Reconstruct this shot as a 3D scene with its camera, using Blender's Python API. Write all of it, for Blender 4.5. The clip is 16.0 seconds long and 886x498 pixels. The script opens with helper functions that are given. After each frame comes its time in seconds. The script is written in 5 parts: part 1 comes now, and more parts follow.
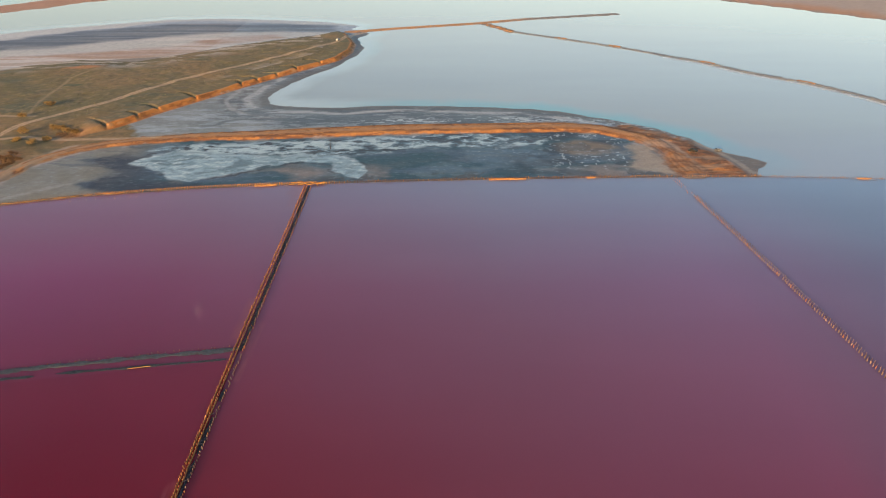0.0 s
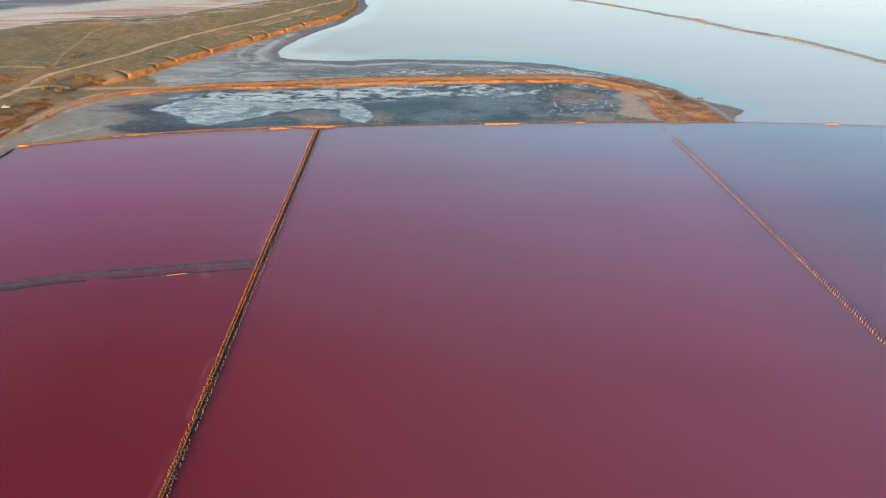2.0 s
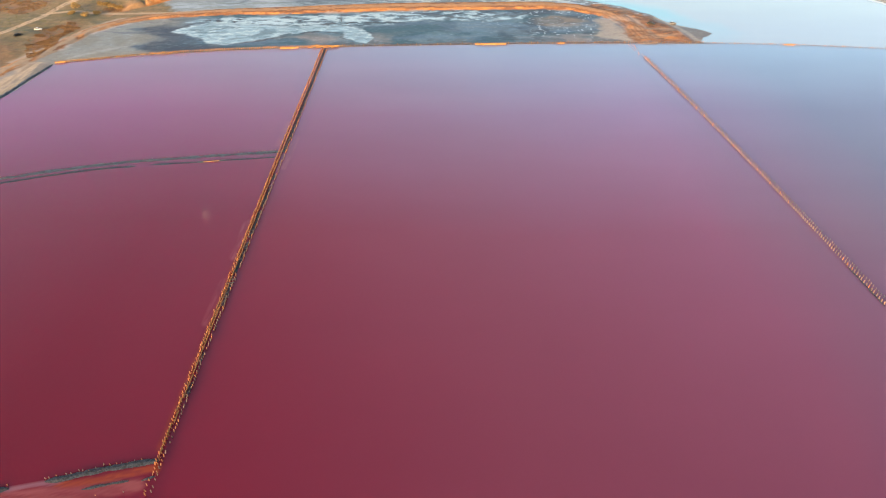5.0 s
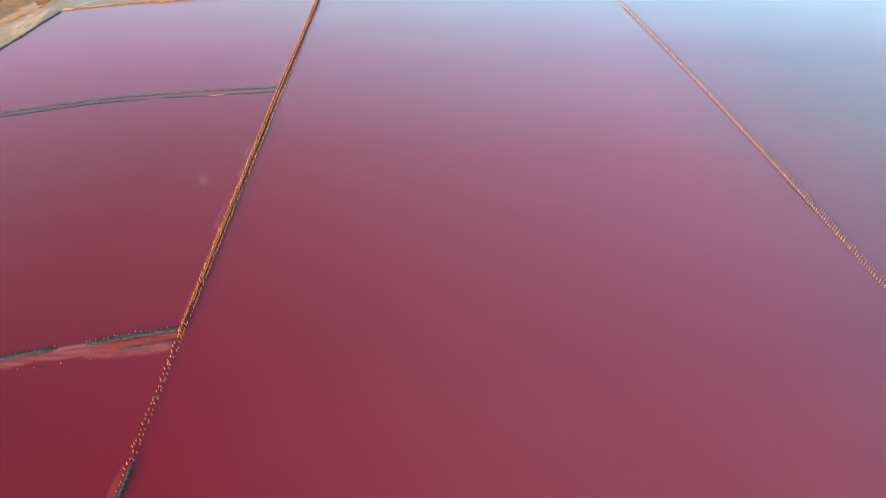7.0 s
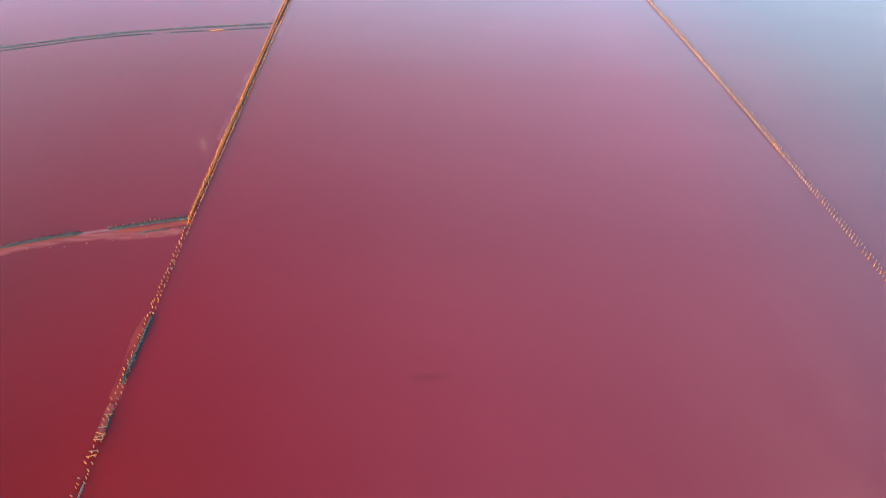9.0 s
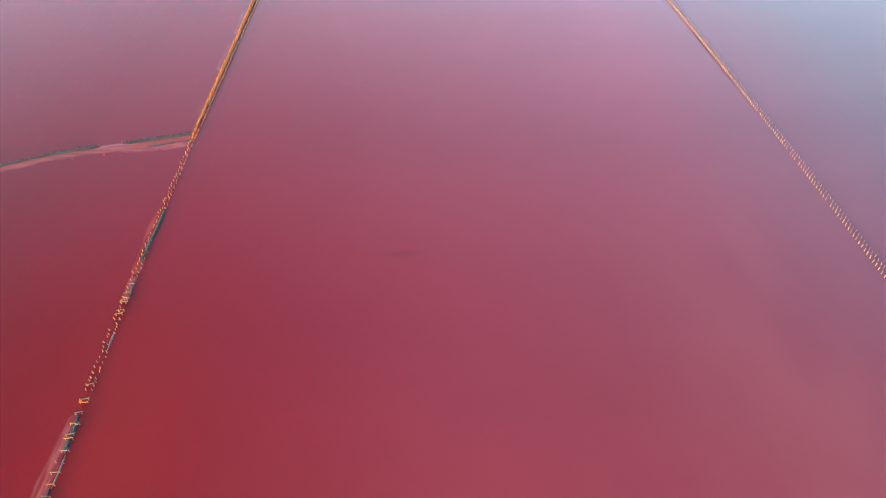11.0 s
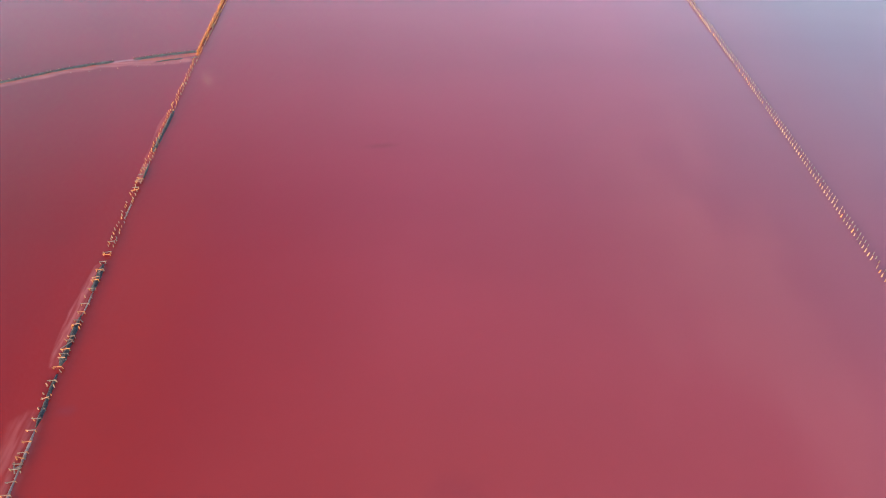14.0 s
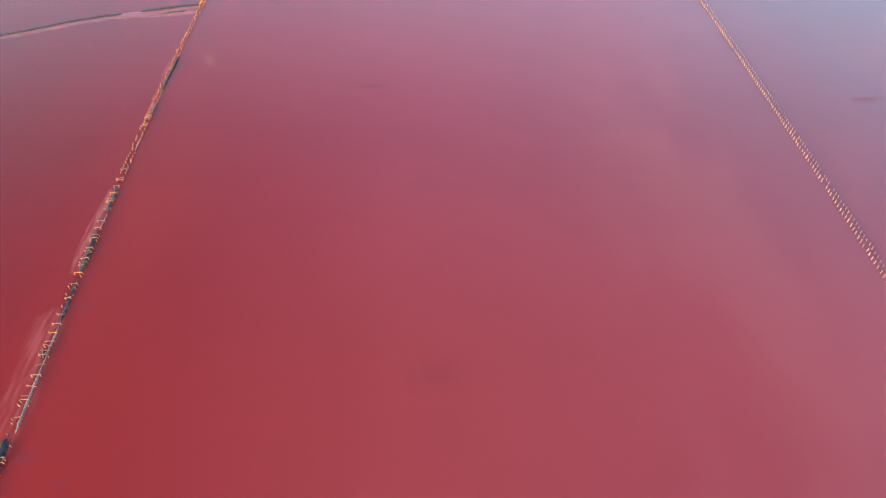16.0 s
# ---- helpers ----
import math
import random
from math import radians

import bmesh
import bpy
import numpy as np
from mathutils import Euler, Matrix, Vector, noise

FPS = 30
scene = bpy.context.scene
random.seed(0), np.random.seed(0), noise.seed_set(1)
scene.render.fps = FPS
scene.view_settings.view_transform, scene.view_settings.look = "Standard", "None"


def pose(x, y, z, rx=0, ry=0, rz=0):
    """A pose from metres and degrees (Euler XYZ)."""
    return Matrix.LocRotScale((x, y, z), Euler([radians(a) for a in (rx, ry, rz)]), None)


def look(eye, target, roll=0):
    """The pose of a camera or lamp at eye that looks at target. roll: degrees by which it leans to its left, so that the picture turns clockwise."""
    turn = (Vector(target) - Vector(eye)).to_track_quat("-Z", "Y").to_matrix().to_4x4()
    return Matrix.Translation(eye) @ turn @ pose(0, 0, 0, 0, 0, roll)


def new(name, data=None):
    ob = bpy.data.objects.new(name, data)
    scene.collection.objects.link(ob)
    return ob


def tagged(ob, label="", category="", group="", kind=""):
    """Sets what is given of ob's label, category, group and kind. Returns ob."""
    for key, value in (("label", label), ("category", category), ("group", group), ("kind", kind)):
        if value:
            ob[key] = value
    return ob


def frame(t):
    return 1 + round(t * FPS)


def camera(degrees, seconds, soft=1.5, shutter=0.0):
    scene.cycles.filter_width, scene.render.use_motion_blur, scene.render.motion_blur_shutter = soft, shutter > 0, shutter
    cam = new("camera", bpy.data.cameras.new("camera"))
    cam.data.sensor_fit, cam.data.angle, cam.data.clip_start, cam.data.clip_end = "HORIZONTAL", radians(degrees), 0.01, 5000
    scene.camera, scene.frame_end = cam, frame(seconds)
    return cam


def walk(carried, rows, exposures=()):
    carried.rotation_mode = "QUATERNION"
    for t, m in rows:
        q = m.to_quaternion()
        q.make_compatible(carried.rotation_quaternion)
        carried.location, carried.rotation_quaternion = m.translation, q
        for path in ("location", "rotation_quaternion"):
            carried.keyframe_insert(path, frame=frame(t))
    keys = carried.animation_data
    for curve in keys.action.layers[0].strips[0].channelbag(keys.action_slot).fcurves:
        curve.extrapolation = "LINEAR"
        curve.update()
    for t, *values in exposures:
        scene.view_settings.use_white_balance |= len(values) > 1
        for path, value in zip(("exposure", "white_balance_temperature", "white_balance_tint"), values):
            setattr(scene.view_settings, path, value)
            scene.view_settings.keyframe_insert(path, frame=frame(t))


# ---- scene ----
cam = camera(66.0, 16.0, soft=1.0)

# seconds, x, y, z in metres, then yaw, pitch and roll in degrees
PATH = [
    (0, -0.12, 2.10, 120.17, -0.090, -28.270, 0.133),
    (0.5, 0.70, -5.62, 119.86, 0.058, -28.847, 0.144),
    (1, 1.23, -13.84, 119.91, 0.160, -29.500, 0.144),
    (1.5, 1.55, -21.84, 120.28, 0.206, -30.187, 0.150),
    (2, 1.69, -29.85, 120.70, 0.205, -30.884, 0.178),
    (2.5, 1.76, -37.29, 121.17, 0.178, -31.550, 0.197),
    (3, 1.78, -45.14, 121.60, 0.143, -32.270, 0.223),
    (3.5, 1.86, -53.34, 122.09, 0.085, -32.997, 0.231),
    (4, 2.23, -61.59, 122.69, 0.031, -33.688, 0.247),
    (6.5, 6.36, -101.64, 123.10, -0.396, -36.950, 0.409),
    (7, 7.66, -109.24, 122.90, -0.479, -37.542, 0.448),
    (7.5, 9.25, -117.57, 122.67, -0.496, -38.171, 0.523),
    (8, 11.10, -125.72, 122.55, -0.484, -38.775, 0.559),
    (8.5, 13.05, -134.14, 122.38, -0.447, -39.380, 0.535),
    (9, 15.15, -142.66, 122.19, -0.401, -39.990, 0.438),
    (11.5, 24.60, -182.41, 123.34, -0.126, -42.869, -0.553),
    (12, 26.29, -188.53, 123.36, 0.038, -43.233, -0.616),
    (12.5, 27.76, -194.54, 123.02, 0.191, -43.524, -0.630),
    (13, 29.20, -200.28, 122.44, 0.305, -43.796, -0.640),
    (13.5, 30.74, -206.02, 121.91, 0.422, -44.056, -0.667),
    (14, 32.11, -211.49, 121.58, 0.504, -44.375, -0.773),
    (14.5, 33.40, -217.35, 121.27, 0.597, -44.732, -0.900),
    (15, 34.81, -222.95, 120.96, 0.708, -45.072, -1.024),
    (15.5, 36.03, -228.51, 120.77, 0.829, -45.389, -1.153),
    (16, 37.15, -234.05, 120.67, 0.967, -45.685, -1.269),
]
walk(cam, [(t, pose(x, y, z, 0, 0, yaw) @ pose(0, 0, 0, 90 + pitch) @ pose(0, 0, 0, 0, 0, roll)) for t, x, y, z, yaw, pitch, roll in PATH],
     exposures=[(0, 1.06, 6620, 13), (0.6, 1.17, 6600, 13), (2, 1.42, 6540, 11), (4, 1.74, 6500, 10), (6.5, 2.04, 6500, 10), (9, 2.24, 6500, 10), (12, 2.4, 6500, 9), (16, 2.45, 6500, 9)])

# ---------------------------------------------------------------- light
SUN_ELEVATION, SUN_AZIMUTH = 11.0, 208.0  # low evening sun behind the drone, a little to its left
world = bpy.data.worlds.new("evening_sky")
scene.world = world
world.use_nodes = True
wt = world.node_tree
sky = wt.nodes.new("ShaderNodeTexSky")
sky.sky_type = "NISHITA"
sky.sun_disc = False
sky.sun_elevation, sky.sun_rotation = radians(SUN_ELEVATION), radians(SUN_AZIMUTH)
sky.air_density, sky.dust_density, sky.ozone_density = 1.0, 2.0, 0.6
wt.links.new(sky.outputs[0], wt.nodes["Background"].inputs[0])
wt.nodes["Background"].inputs[1].default_value = 0.15
sun_data = bpy.data.lights.new("sun", "SUN")
sun_data.energy, sun_data.angle, sun_data.color = 4.2, radians(0.5), (1.0, 0.6, 0.28)
sun = new("sun", sun_data)
_a, _e = radians(SUN_AZIMUTH), radians(SUN_ELEVATION)
sun.matrix_world = look((math.sin(_a) * math.cos(_e) * 500, math.cos(_a) * math.cos(_e) * 500, math.sin(_e) * 500), (0, 0, 0))

# the early moon, seen only as its faint image in the brine
moon_mat = bpy.data.materials.new("pale_moonlight")
moon_mat.use_nodes = True
moon_mat.node_tree.nodes["Principled BSDF"].inputs["Base Color"].default_value = (0.12, 0.12, 0.12, 1)
moon_mat.node_tree.nodes["Principled BSDF"].inputs["Emission Color"].default_value = (0.85, 0.92, 1.0, 1)
moon_mat.node_tree.nodes["Principled BSDF"].inputs["Emission Strength"].default_value = 0.42
moon_mesh = bpy.data.meshes.new("moon")
moon_bm = bmesh.new()
bmesh.ops.create_uvsphere(moon_bm, u_segments=32, v_segments=20, radius=12.5)
moon_bm.to_mesh(moon_mesh)
moon_bm.free()
moon_mesh.polygons.foreach_set("use_smooth", np.ones(len(moon_mesh.polygons), bool))
moon_mesh.materials.append(moon_mat)
moon = new("moon", moon_mesh)
moon.location = (-670, 1576, 922)
tagged(moon, "pale round moon in the evening sky", "moon", kind="structure")

# ---------------------------------------------------------------- materials


def material(name, roughness=0.8):
    mat = bpy.data.materials.new(name)
    mat.use_nodes = True
    nt = mat.node_tree
    bsdf = nt.nodes["Principled BSDF"]
    bsdf.inputs["Roughness"].default_value = roughness
    return mat, nt, bsdf


def node(nt, kind, **values):
    n = nt.nodes.new(kind)
    for key, value in values.items():
        n.inputs[key.replace("_", " ")].default_value = value
    return n


def noise_node(nt, scale, detail=4.0, rough=0.55, source="Object", stretch=(1, 1, 1)):
    co = nt.nodes.new("ShaderNodeTexCoord")
    mp = nt.nodes.new("ShaderNodeMapping")
    mp.inputs["Scale"].default_value = stretch
    nt.links.new(co.outputs[source], mp.inputs["Vector"])
    n = node(nt, "ShaderNodeTexNoise", Scale=scale, Detail=detail, Roughness=rough)
    nt.links.new(mp.outputs[0], n.inputs["Vector"])
    return n


def ramp(nt, source, stops):
    r = nt.nodes.new("ShaderNodeValToRGB")
    els = r.color_ramp.elements
    while len(els) < len(stops):
        els.new(0.5)
    for e, (p, c) in zip(els, stops):
        e.position, e.color = p, (*c, 1) if len(c) == 3 else c
    nt.links.new(source, r.inputs[0])
    return r


def mix(nt, a, b, factor, blend="MIX"):
    m = nt.nodes.new("ShaderNodeMix")
    m.data_type, m.blend_type = "RGBA", blend
    for value, slot in ((factor, 0), (a, 6), (b, 7)):
        if isinstance(value, (int, float)):
            m.inputs[slot].default_value = value
        elif isinstance(value, tuple):
            m.inputs[slot].default_value = (*value, 1)
        else:
            nt.links.new(value, m.inputs[slot])
    return m.outputs[2]


def bump(nt, bsdf, height, strength, distance):
    b = node(nt, "ShaderNodeBump", Strength=strength, Distance=distance)
    nt.links.new(height, b.inputs["Height"])
    nt.links.new(b.outputs[0], bsdf.inputs["Normal"])


def simple(name, dark, light, scale, roughness=0.85, bumpy=0.4, distance=0.05, stretch=(1, 1, 1), per_object=0.0):
    """A two-tone surface with coarse stains over fine grain."""
    mat, nt, bsdf = material(name, roughness)
    coarse, fine = noise_node(nt, scale, 5, stretch=stretch), noise_node(nt, scale * 9, 4, stretch=stretch)
    a = ramp(nt, coarse.outputs[0], [(0.3, dark), (0.7, light)])
    g = ramp(nt, fine.outputs[0], [(0.25, (0.72, 0.72, 0.72)), (0.75, (1.2, 1.2, 1.2))])
    col = mix(nt, a.outputs[0], g.outputs[0], 1.0, "MULTIPLY")
    if per_object:
        info = nt.nodes.new("ShaderNodeObjectInfo")
        geo, both = nt.nodes.new("ShaderNodeNewGeometry"), nt.nodes.new("ShaderNodeMath")
        both.operation = "ADD"
        nt.links.new(info.outputs["Random"], both.inputs[0])
        nt.links.new(geo.outputs["Random Per Island"], both.inputs[1])
        loop = nt.nodes.new("ShaderNodeMath")
        loop.operation = "FRACT"
        nt.links.new(both.outputs[0], loop.inputs[0])
        v = ramp(nt, loop.outputs[0], [(0.0, (1 - per_object,) * 3), (1.0, (1 + per_object,) * 3)])
        col = mix(nt, col, v.outputs[0], 1.0, "MULTIPLY")
    nt.links.new(col, bsdf.inputs["Base Color"])
    bump(nt, bsdf, fine.outputs[0], bumpy, distance)
    return mat


def ground_material():
    """Bare earth, steppe grass, mud and salt crust: zone colours with clods and grain."""
    mat, nt, bsdf = material("steppe_and_mud", 0.9)
    at = nt.nodes.new("ShaderNodeAttribute")
    at.attribute_name = "zone_colour"
    mid, fine = noise_node(nt, 0.25, 6, 0.65), noise_node(nt, 1.6, 5, 0.7)
    a = ramp(nt, mid.outputs[0], [(0.3, (0.84, 0.85, 0.86)), (0.7, (1.14, 1.13, 1.12))])
    b = ramp(nt, fine.outputs[0], [(0.3, (0.86, 0.86, 0.86)), (0.7, (1.13, 1.13, 1.13))])
    col = mix(nt, mix(nt, at.outputs["Color"], a.outputs[0], 1.0, "MULTIPLY"), b.outputs[0], 1.0, "MULTIPLY")
    flake = ramp(nt, noise_node(nt, 0.55, 5, 0.7, stretch=(0.5, 1.0, 1.0)).outputs[0], [(0.56, (0.0,) * 3), (0.64, (0.45,) * 3)])
    crack = ramp(nt, noise_node(nt, 0.3, 6, 0.75, stretch=(0.4, 1.0, 1.0)).outputs[0], [(0.36, (0.6,) * 3), (0.46, (0.0,) * 3)])
    damp = nt.nodes.new("ShaderNodeMath")
    damp.operation = "MULTIPLY"
    nt.links.new(flake.outputs[0], damp.inputs[0])
    nt.links.new(at.outputs["Alpha"], damp.inputs[1])
    col = mix(nt, col, (0.26, 0.33, 0.39), damp.outputs[0])
    dark = nt.nodes.new("ShaderNodeMath")
    dark.operation = "MULTIPLY"
    nt.links.new(crack.outputs[0], dark.inputs[0])
    nt.links.new(at.outputs["Alpha"], dark.inputs[1])
    col = mix(nt, col, (0.035, 0.045, 0.06), dark.outputs[0])
    nt.links.new(col, bsdf.inputs["Base Color"])
    wet = ramp(nt, at.outputs["Alpha"], [(0.0, (0.92,) * 3), (1.0, (0.22,) * 3)])
    nt.links.new(wet.outputs[0], bsdf.inputs["Roughness"])
    bump(nt, bsdf, fine.outputs[0], 0.35, 0.15)
    return mat


def water_material(name, roughness=0.04, ior=1.44, murk=0.0):
    """Opaque brine: a coloured body under a smooth surface with faint ripples."""
    mat, nt, bsdf = material(name, roughness)
    bsdf.inputs["IOR"].default_value = ior
    if murk:  # light spreads sideways in the cloudy brine, so that shadows on it blur
        bsdf.subsurface_method = "BURLEY"
        bsdf.inputs["Subsurface Weight"].default_value = 1.0
        bsdf.inputs["Subsurface Radius"].default_value = (1.0, 1.0, 1.0)
        bsdf.inputs["Subsurface Scale"].default_value = murk
    at = nt.nodes.new("ShaderNodeAttribute")
    at.attribute_name = "zone_colour"
    big = noise_node(nt, 0.006, 4, 0.5, stretch=(1.0, 3.0, 1.0))
    a = ramp(nt, big.outputs[0], [(0.3, (0.95, 0.95, 0.96)), (0.7, (1.04, 1.05, 1.04))])
    nt.links.new(mix(nt, at.outputs["Color"], a.outputs[0], 1.0, "MULTIPLY"), bsdf.inputs["Base Color"])
    ripple = noise_node(nt, 0.3, 5, 0.62, stretch=(0.22, 2.0, 1.0))
    bump(nt, bsdf, ripple.outputs[0], 0.14, 0.03)
    return mat


GROUND = ground_material()
BRINE = water_material("pink_brine", 0.05, 1.36, 5.0)
LAKE = water_material("pale_lake_water", 0.05)
WOOD = simple("weathered_salty_timber", (0.12, 0.041, 0.014), (0.29, 0.104, 0.034), 2.5, 0.8, 0.6, 0.02, (3, 3, 0.6), 0.35)
PLANK = simple("sunbleached_planks", (0.15, 0.075, 0.02), (0.36, 0.185, 0.05), 2.0, 0.8, 0.5, 0.02, (0.7, 0.7, 4), 0.18)
GREYWOOD = simple("grey_bleached_timber", (0.045, 0.037, 0.041), (0.105, 0.083, 0.09), 2.0, 0.85, 0.6, 0.02, (1, 4, 4), 0.2)
MUD = simple("wet_dark_mud", (0.004, 0.006, 0.012), (0.043, 0.057, 0.083), 1.8, 0.6, 1.0, 0.3)
MUD.node_tree.nodes["Principled BSDF"].inputs["Specular IOR Level"].default_value = 0.2
LEAF = simple("dry_golden_leaves", (0.12, 0.078, 0.022), (0.27, 0.17, 0.048), 0.9, 0.7, 0.2, 0.02, (1, 1, 1), 0.2)
SCRUB = simple("rusty_scrub", (0.1, 0.058, 0.026), (0.24, 0.135, 0.052), 0.25, 0.9, 0.3, 0.05)
BARK = simple("grey_bark", (0.03, 0.024, 0.02), (0.07, 0.058, 0.05), 3, 0.9)
CARWHITE, _, _b = material("white_car_paint", 0.4)
_b.inputs["Base Color"].default_value = (0.33, 0.34, 0.34, 1)
CARDARK, _, _b = material("black_car_paint", 0.6)
_b.inputs["Base Color"].default_value = (0.006, 0.006, 0.007, 1)
_b.inputs["Specular IOR Level"].default_value = 0.2
CARGREY, _, _b = material("silver_car_paint", 0.35)
_b.inputs["Base Color"].default_value = (0.12, 0.125, 0.13, 1)
GLASS, _, _b = material("dark_window_glass", 0.05)
_b.inputs["Base Color"].default_value = (0.01, 0.012, 0.015, 1)
TYRE, _, _b = material("black_rubber", 0.85)
_b.inputs["Base Color"].default_value = (0.02, 0.02, 0.02, 1)

# ---------------------------------------------------------------- plan of the place, metres


def left_x(y):
    """The axis of the long old pier."""
    u = np.clip(y / 100, -2.6, 3.0)
    return -57.16 - 2.235 * u + 0.995 * u**2 - 0.195 * u**3


def right_x(y):
    """The axis of the pier across the open pan."""
    u = np.clip(y / 100, -2.6, 3.2)
    return 133.8 - 5.586 * u - 1.138 * u**2


def bearing(line, y):
    """The way of a pier at a place, in degrees from the x axis."""
    return math.degrees(math.atan2(2.0, line(y + 1.0) - line(y - 1.0)))


def beside(*pairs):
    """Points at given offsets from the axis of the long pier."""
    return [(float(left_x(y)) + off, y) for off, y in pairs]


FRONT = [(-193.5, 261), (-155, 273), (-110, 281.5), (-82, 285), (-60, 287), (-13, 290.6), (21, 292.6), (69, 295), (108, 295.8), (149, 296.4),
         (194, 294.4), (231, 290), (330, 278)]
SHORE = [(147, 298.4), (150.6, 307), (159.5, 315.4), (140.3, 331.6), (131.4, 350), (117, 367.5), (91.5, 386.3), (72.7, 396.4), (51.4, 404.6), (17, 408.2), (-26.7, 410.7), (-61.2, 407.2), (-95, 411), (-106, 417), (-109.7, 429.8), (-106.7, 450.3), (-97, 480.3), (-77.2, 514), (-66.8, 552.6), (-64.4, 574.9), (-74, 611.6), (-66, 634.3), (-84, 654), (-78.8, 672.5)]
SALT_EDGE = [(-78.8, 672.5), (-111, 690), (-157, 701), (-215, 709), (-269, 703), (-314, 678), (-358, 657), (-388, 635), (-520, 500)]
WEST = [(-520, 500), (-900, 300), (-900, -700), (-260, -700), (-225, -200), (-208, 120), (-199, 201), (-195.5, 226), (-194, 250), (-193.5, 261)]
LAND = FRONT[:10] + SHORE + SALT_EDGE[1:] + WEST[1:-1]
CLIFF = [(-196, 352), (-181, 369), (-173.2, 381.5), (-166.6, 395.8), (-152.3, 419.7), (-132.2, 453.2), (-119, 472.5), (-103.7, 495), (-79.2, 528.8),
         (-72, 556), (-72.5, 584.5), (-84, 625)]
GRASS = CLIFF + [(-94, 638), (-130, 613), (-172, 582), (-204, 550), (-231, 527), (-276, 531), (-305, 513), (-321, 496), (-420, 400), (-600, 100),
                 (-600, -600), (-290, -600), (-245, 0), (-222, 200), (-214, 262), (-208, 290), (-206, 315), (-199, 331), (-197, 345)]
BANK = [(-225, 200), (-214, 250), (-206, 278), (-203, 292), (-199, 312), (-192, 326), (-185, 335), (-174, 343), (-158, 349), (-133, 354), (-96, 356.5),
        (-26, 363.5), (37, 366.5), (68, 368), (87, 364), (101, 354.5), (110, 342), (114.5, 325), (115.5, 309), (117, 299)]
TRACK = [(-262, 230), (-245, 290), (-235, 330), (-232, 366), (-223, 383), (-203, 412), (-179, 464), (-144, 509), (-110, 554), (-86, 592), (-80, 625), (-60, 655)]
TRACK_LOW = [(-236, 342), (-219, 349), (-198, 350), (-177, 352), (-150, 353)]
TRACK_UP = [(-236, 384), (-244, 414), (-247, 438), (-252, 471), (-247, 495), (-200, 520)]
TRACK_SIDE = [(-330, 384), (-257, 385), (-232, 384)]
SPUR = [(-84, 641), (-45, 658), (20, 681), (38, 688), (84, 710), (180, 741)]
DYKE = [(38, 684), (66, 643), (108, 609.8), (145, 580.1), (177, 547), (200, 524), (219, 496), (250, 465), (265, 442), (277, 418), (310, 350)]
FAR_STRIP = [(-700, 430), (-600, 600), (-471, 760), (-424, 822), (-345, 905), (-150, 1060), (300, 1300)]
EAST_LAND = [(100, 1080), (308, 851), (378, 776), (441, 706), (560, 560), (700, 380), (800, -700), (4000, -700), (4000, 4000), (100, 4000)]


def inside(px, py, poly):
    """Signed distance to a polygon's outline, positive inside."""
    d = np.full(px.shape, 1e9)
    odd = np.zeros(px.shape, bool)
    for (ax, ay), (bx, by) in zip(poly, poly[1:] + poly[:1]):
        ex, ey = bx - ax, by - ay
        u = np.clip(((px - ax) * ex + (py - ay) * ey) / (ex * ex + ey * ey + 1e-9), 0, 1)
        d = np.minimum(d, np.hypot(px - ax - u * ex, py - ay - u * ey))
        if ay != by:
            odd ^= ((ay > py) != (by > py)) & (px < (bx - ax) * (py - ay) / (by - ay) + ax)
    return np.where(odd, d, -d)


def along(px, py, line):
    """Distance to a line of points, the side of it (positive to the right) and how far along it."""
    best, side, run, total = np.full(px.shape, 1e9), np.zeros(px.shape), np.zeros(px.shape), 0.0
    for (ax, ay), (bx, by) in zip(line, line[1:]):
        ex, ey = bx - ax, by - ay
        length = math.hypot(ex, ey)
        u = np.clip(((px - ax) * ex + (py - ay) * ey) / length**2, 0, 1)
        d = np.hypot(px - ax - u * ex, py - ay - u * ey)
        near = d < best
        best = np.where(near, d, best)
        side = np.where(near, np.sign((px - ax) * ey - (py - ay) * ex), side)
        run = np.where(near, total + u * length, run)
        total += length
    return best, side, run


def value_noise(x, y, seed):
    ix, iy = np.floor(x).astype(np.int64), np.floor(y).astype(np.int64)
    fx, fy = x - ix, y - iy
    fx, fy = fx * fx * (3 - 2 * fx), fy * fy * (3 - 2 * fy)

    def lattice(a, b):
        h = (a * 374761393 + b * 668265263 + seed * 982451653) & 0xFFFFFFFF
        h = ((h ^ (h >> 13)) * 1274126177) & 0xFFFFFFFF
        return ((h ^ (h >> 16)) & 0xFFFF) / 65535.0

    top = lattice(ix, iy) * (1 - fx) + lattice(ix + 1, iy) * fx
    low = lattice(ix, iy + 1) * (1 - fx) + lattice(ix + 1, iy + 1) * fx
    return top * (1 - fy) + low * fy


def fbm(x, y, size, seed=0, octaves=4):
    """Cloudy noise from 0 to 1 whose largest blots are about size metres."""
    total, amp, norm = np.zeros(np.shape(x)), 1.0, 0.0
    for o in range(octaves):
        total += amp * value_noise(x / size * 2**o + 17.3 * o, y / size * 2**o - 9.1 * o, seed + o)
        norm, amp = norm + amp, amp * 0.55
    return total / norm


def step(a, b, v):
    u = np.clip((v - a) / (b - a), 0, 1)
    return u * u * (3 - 2 * u)


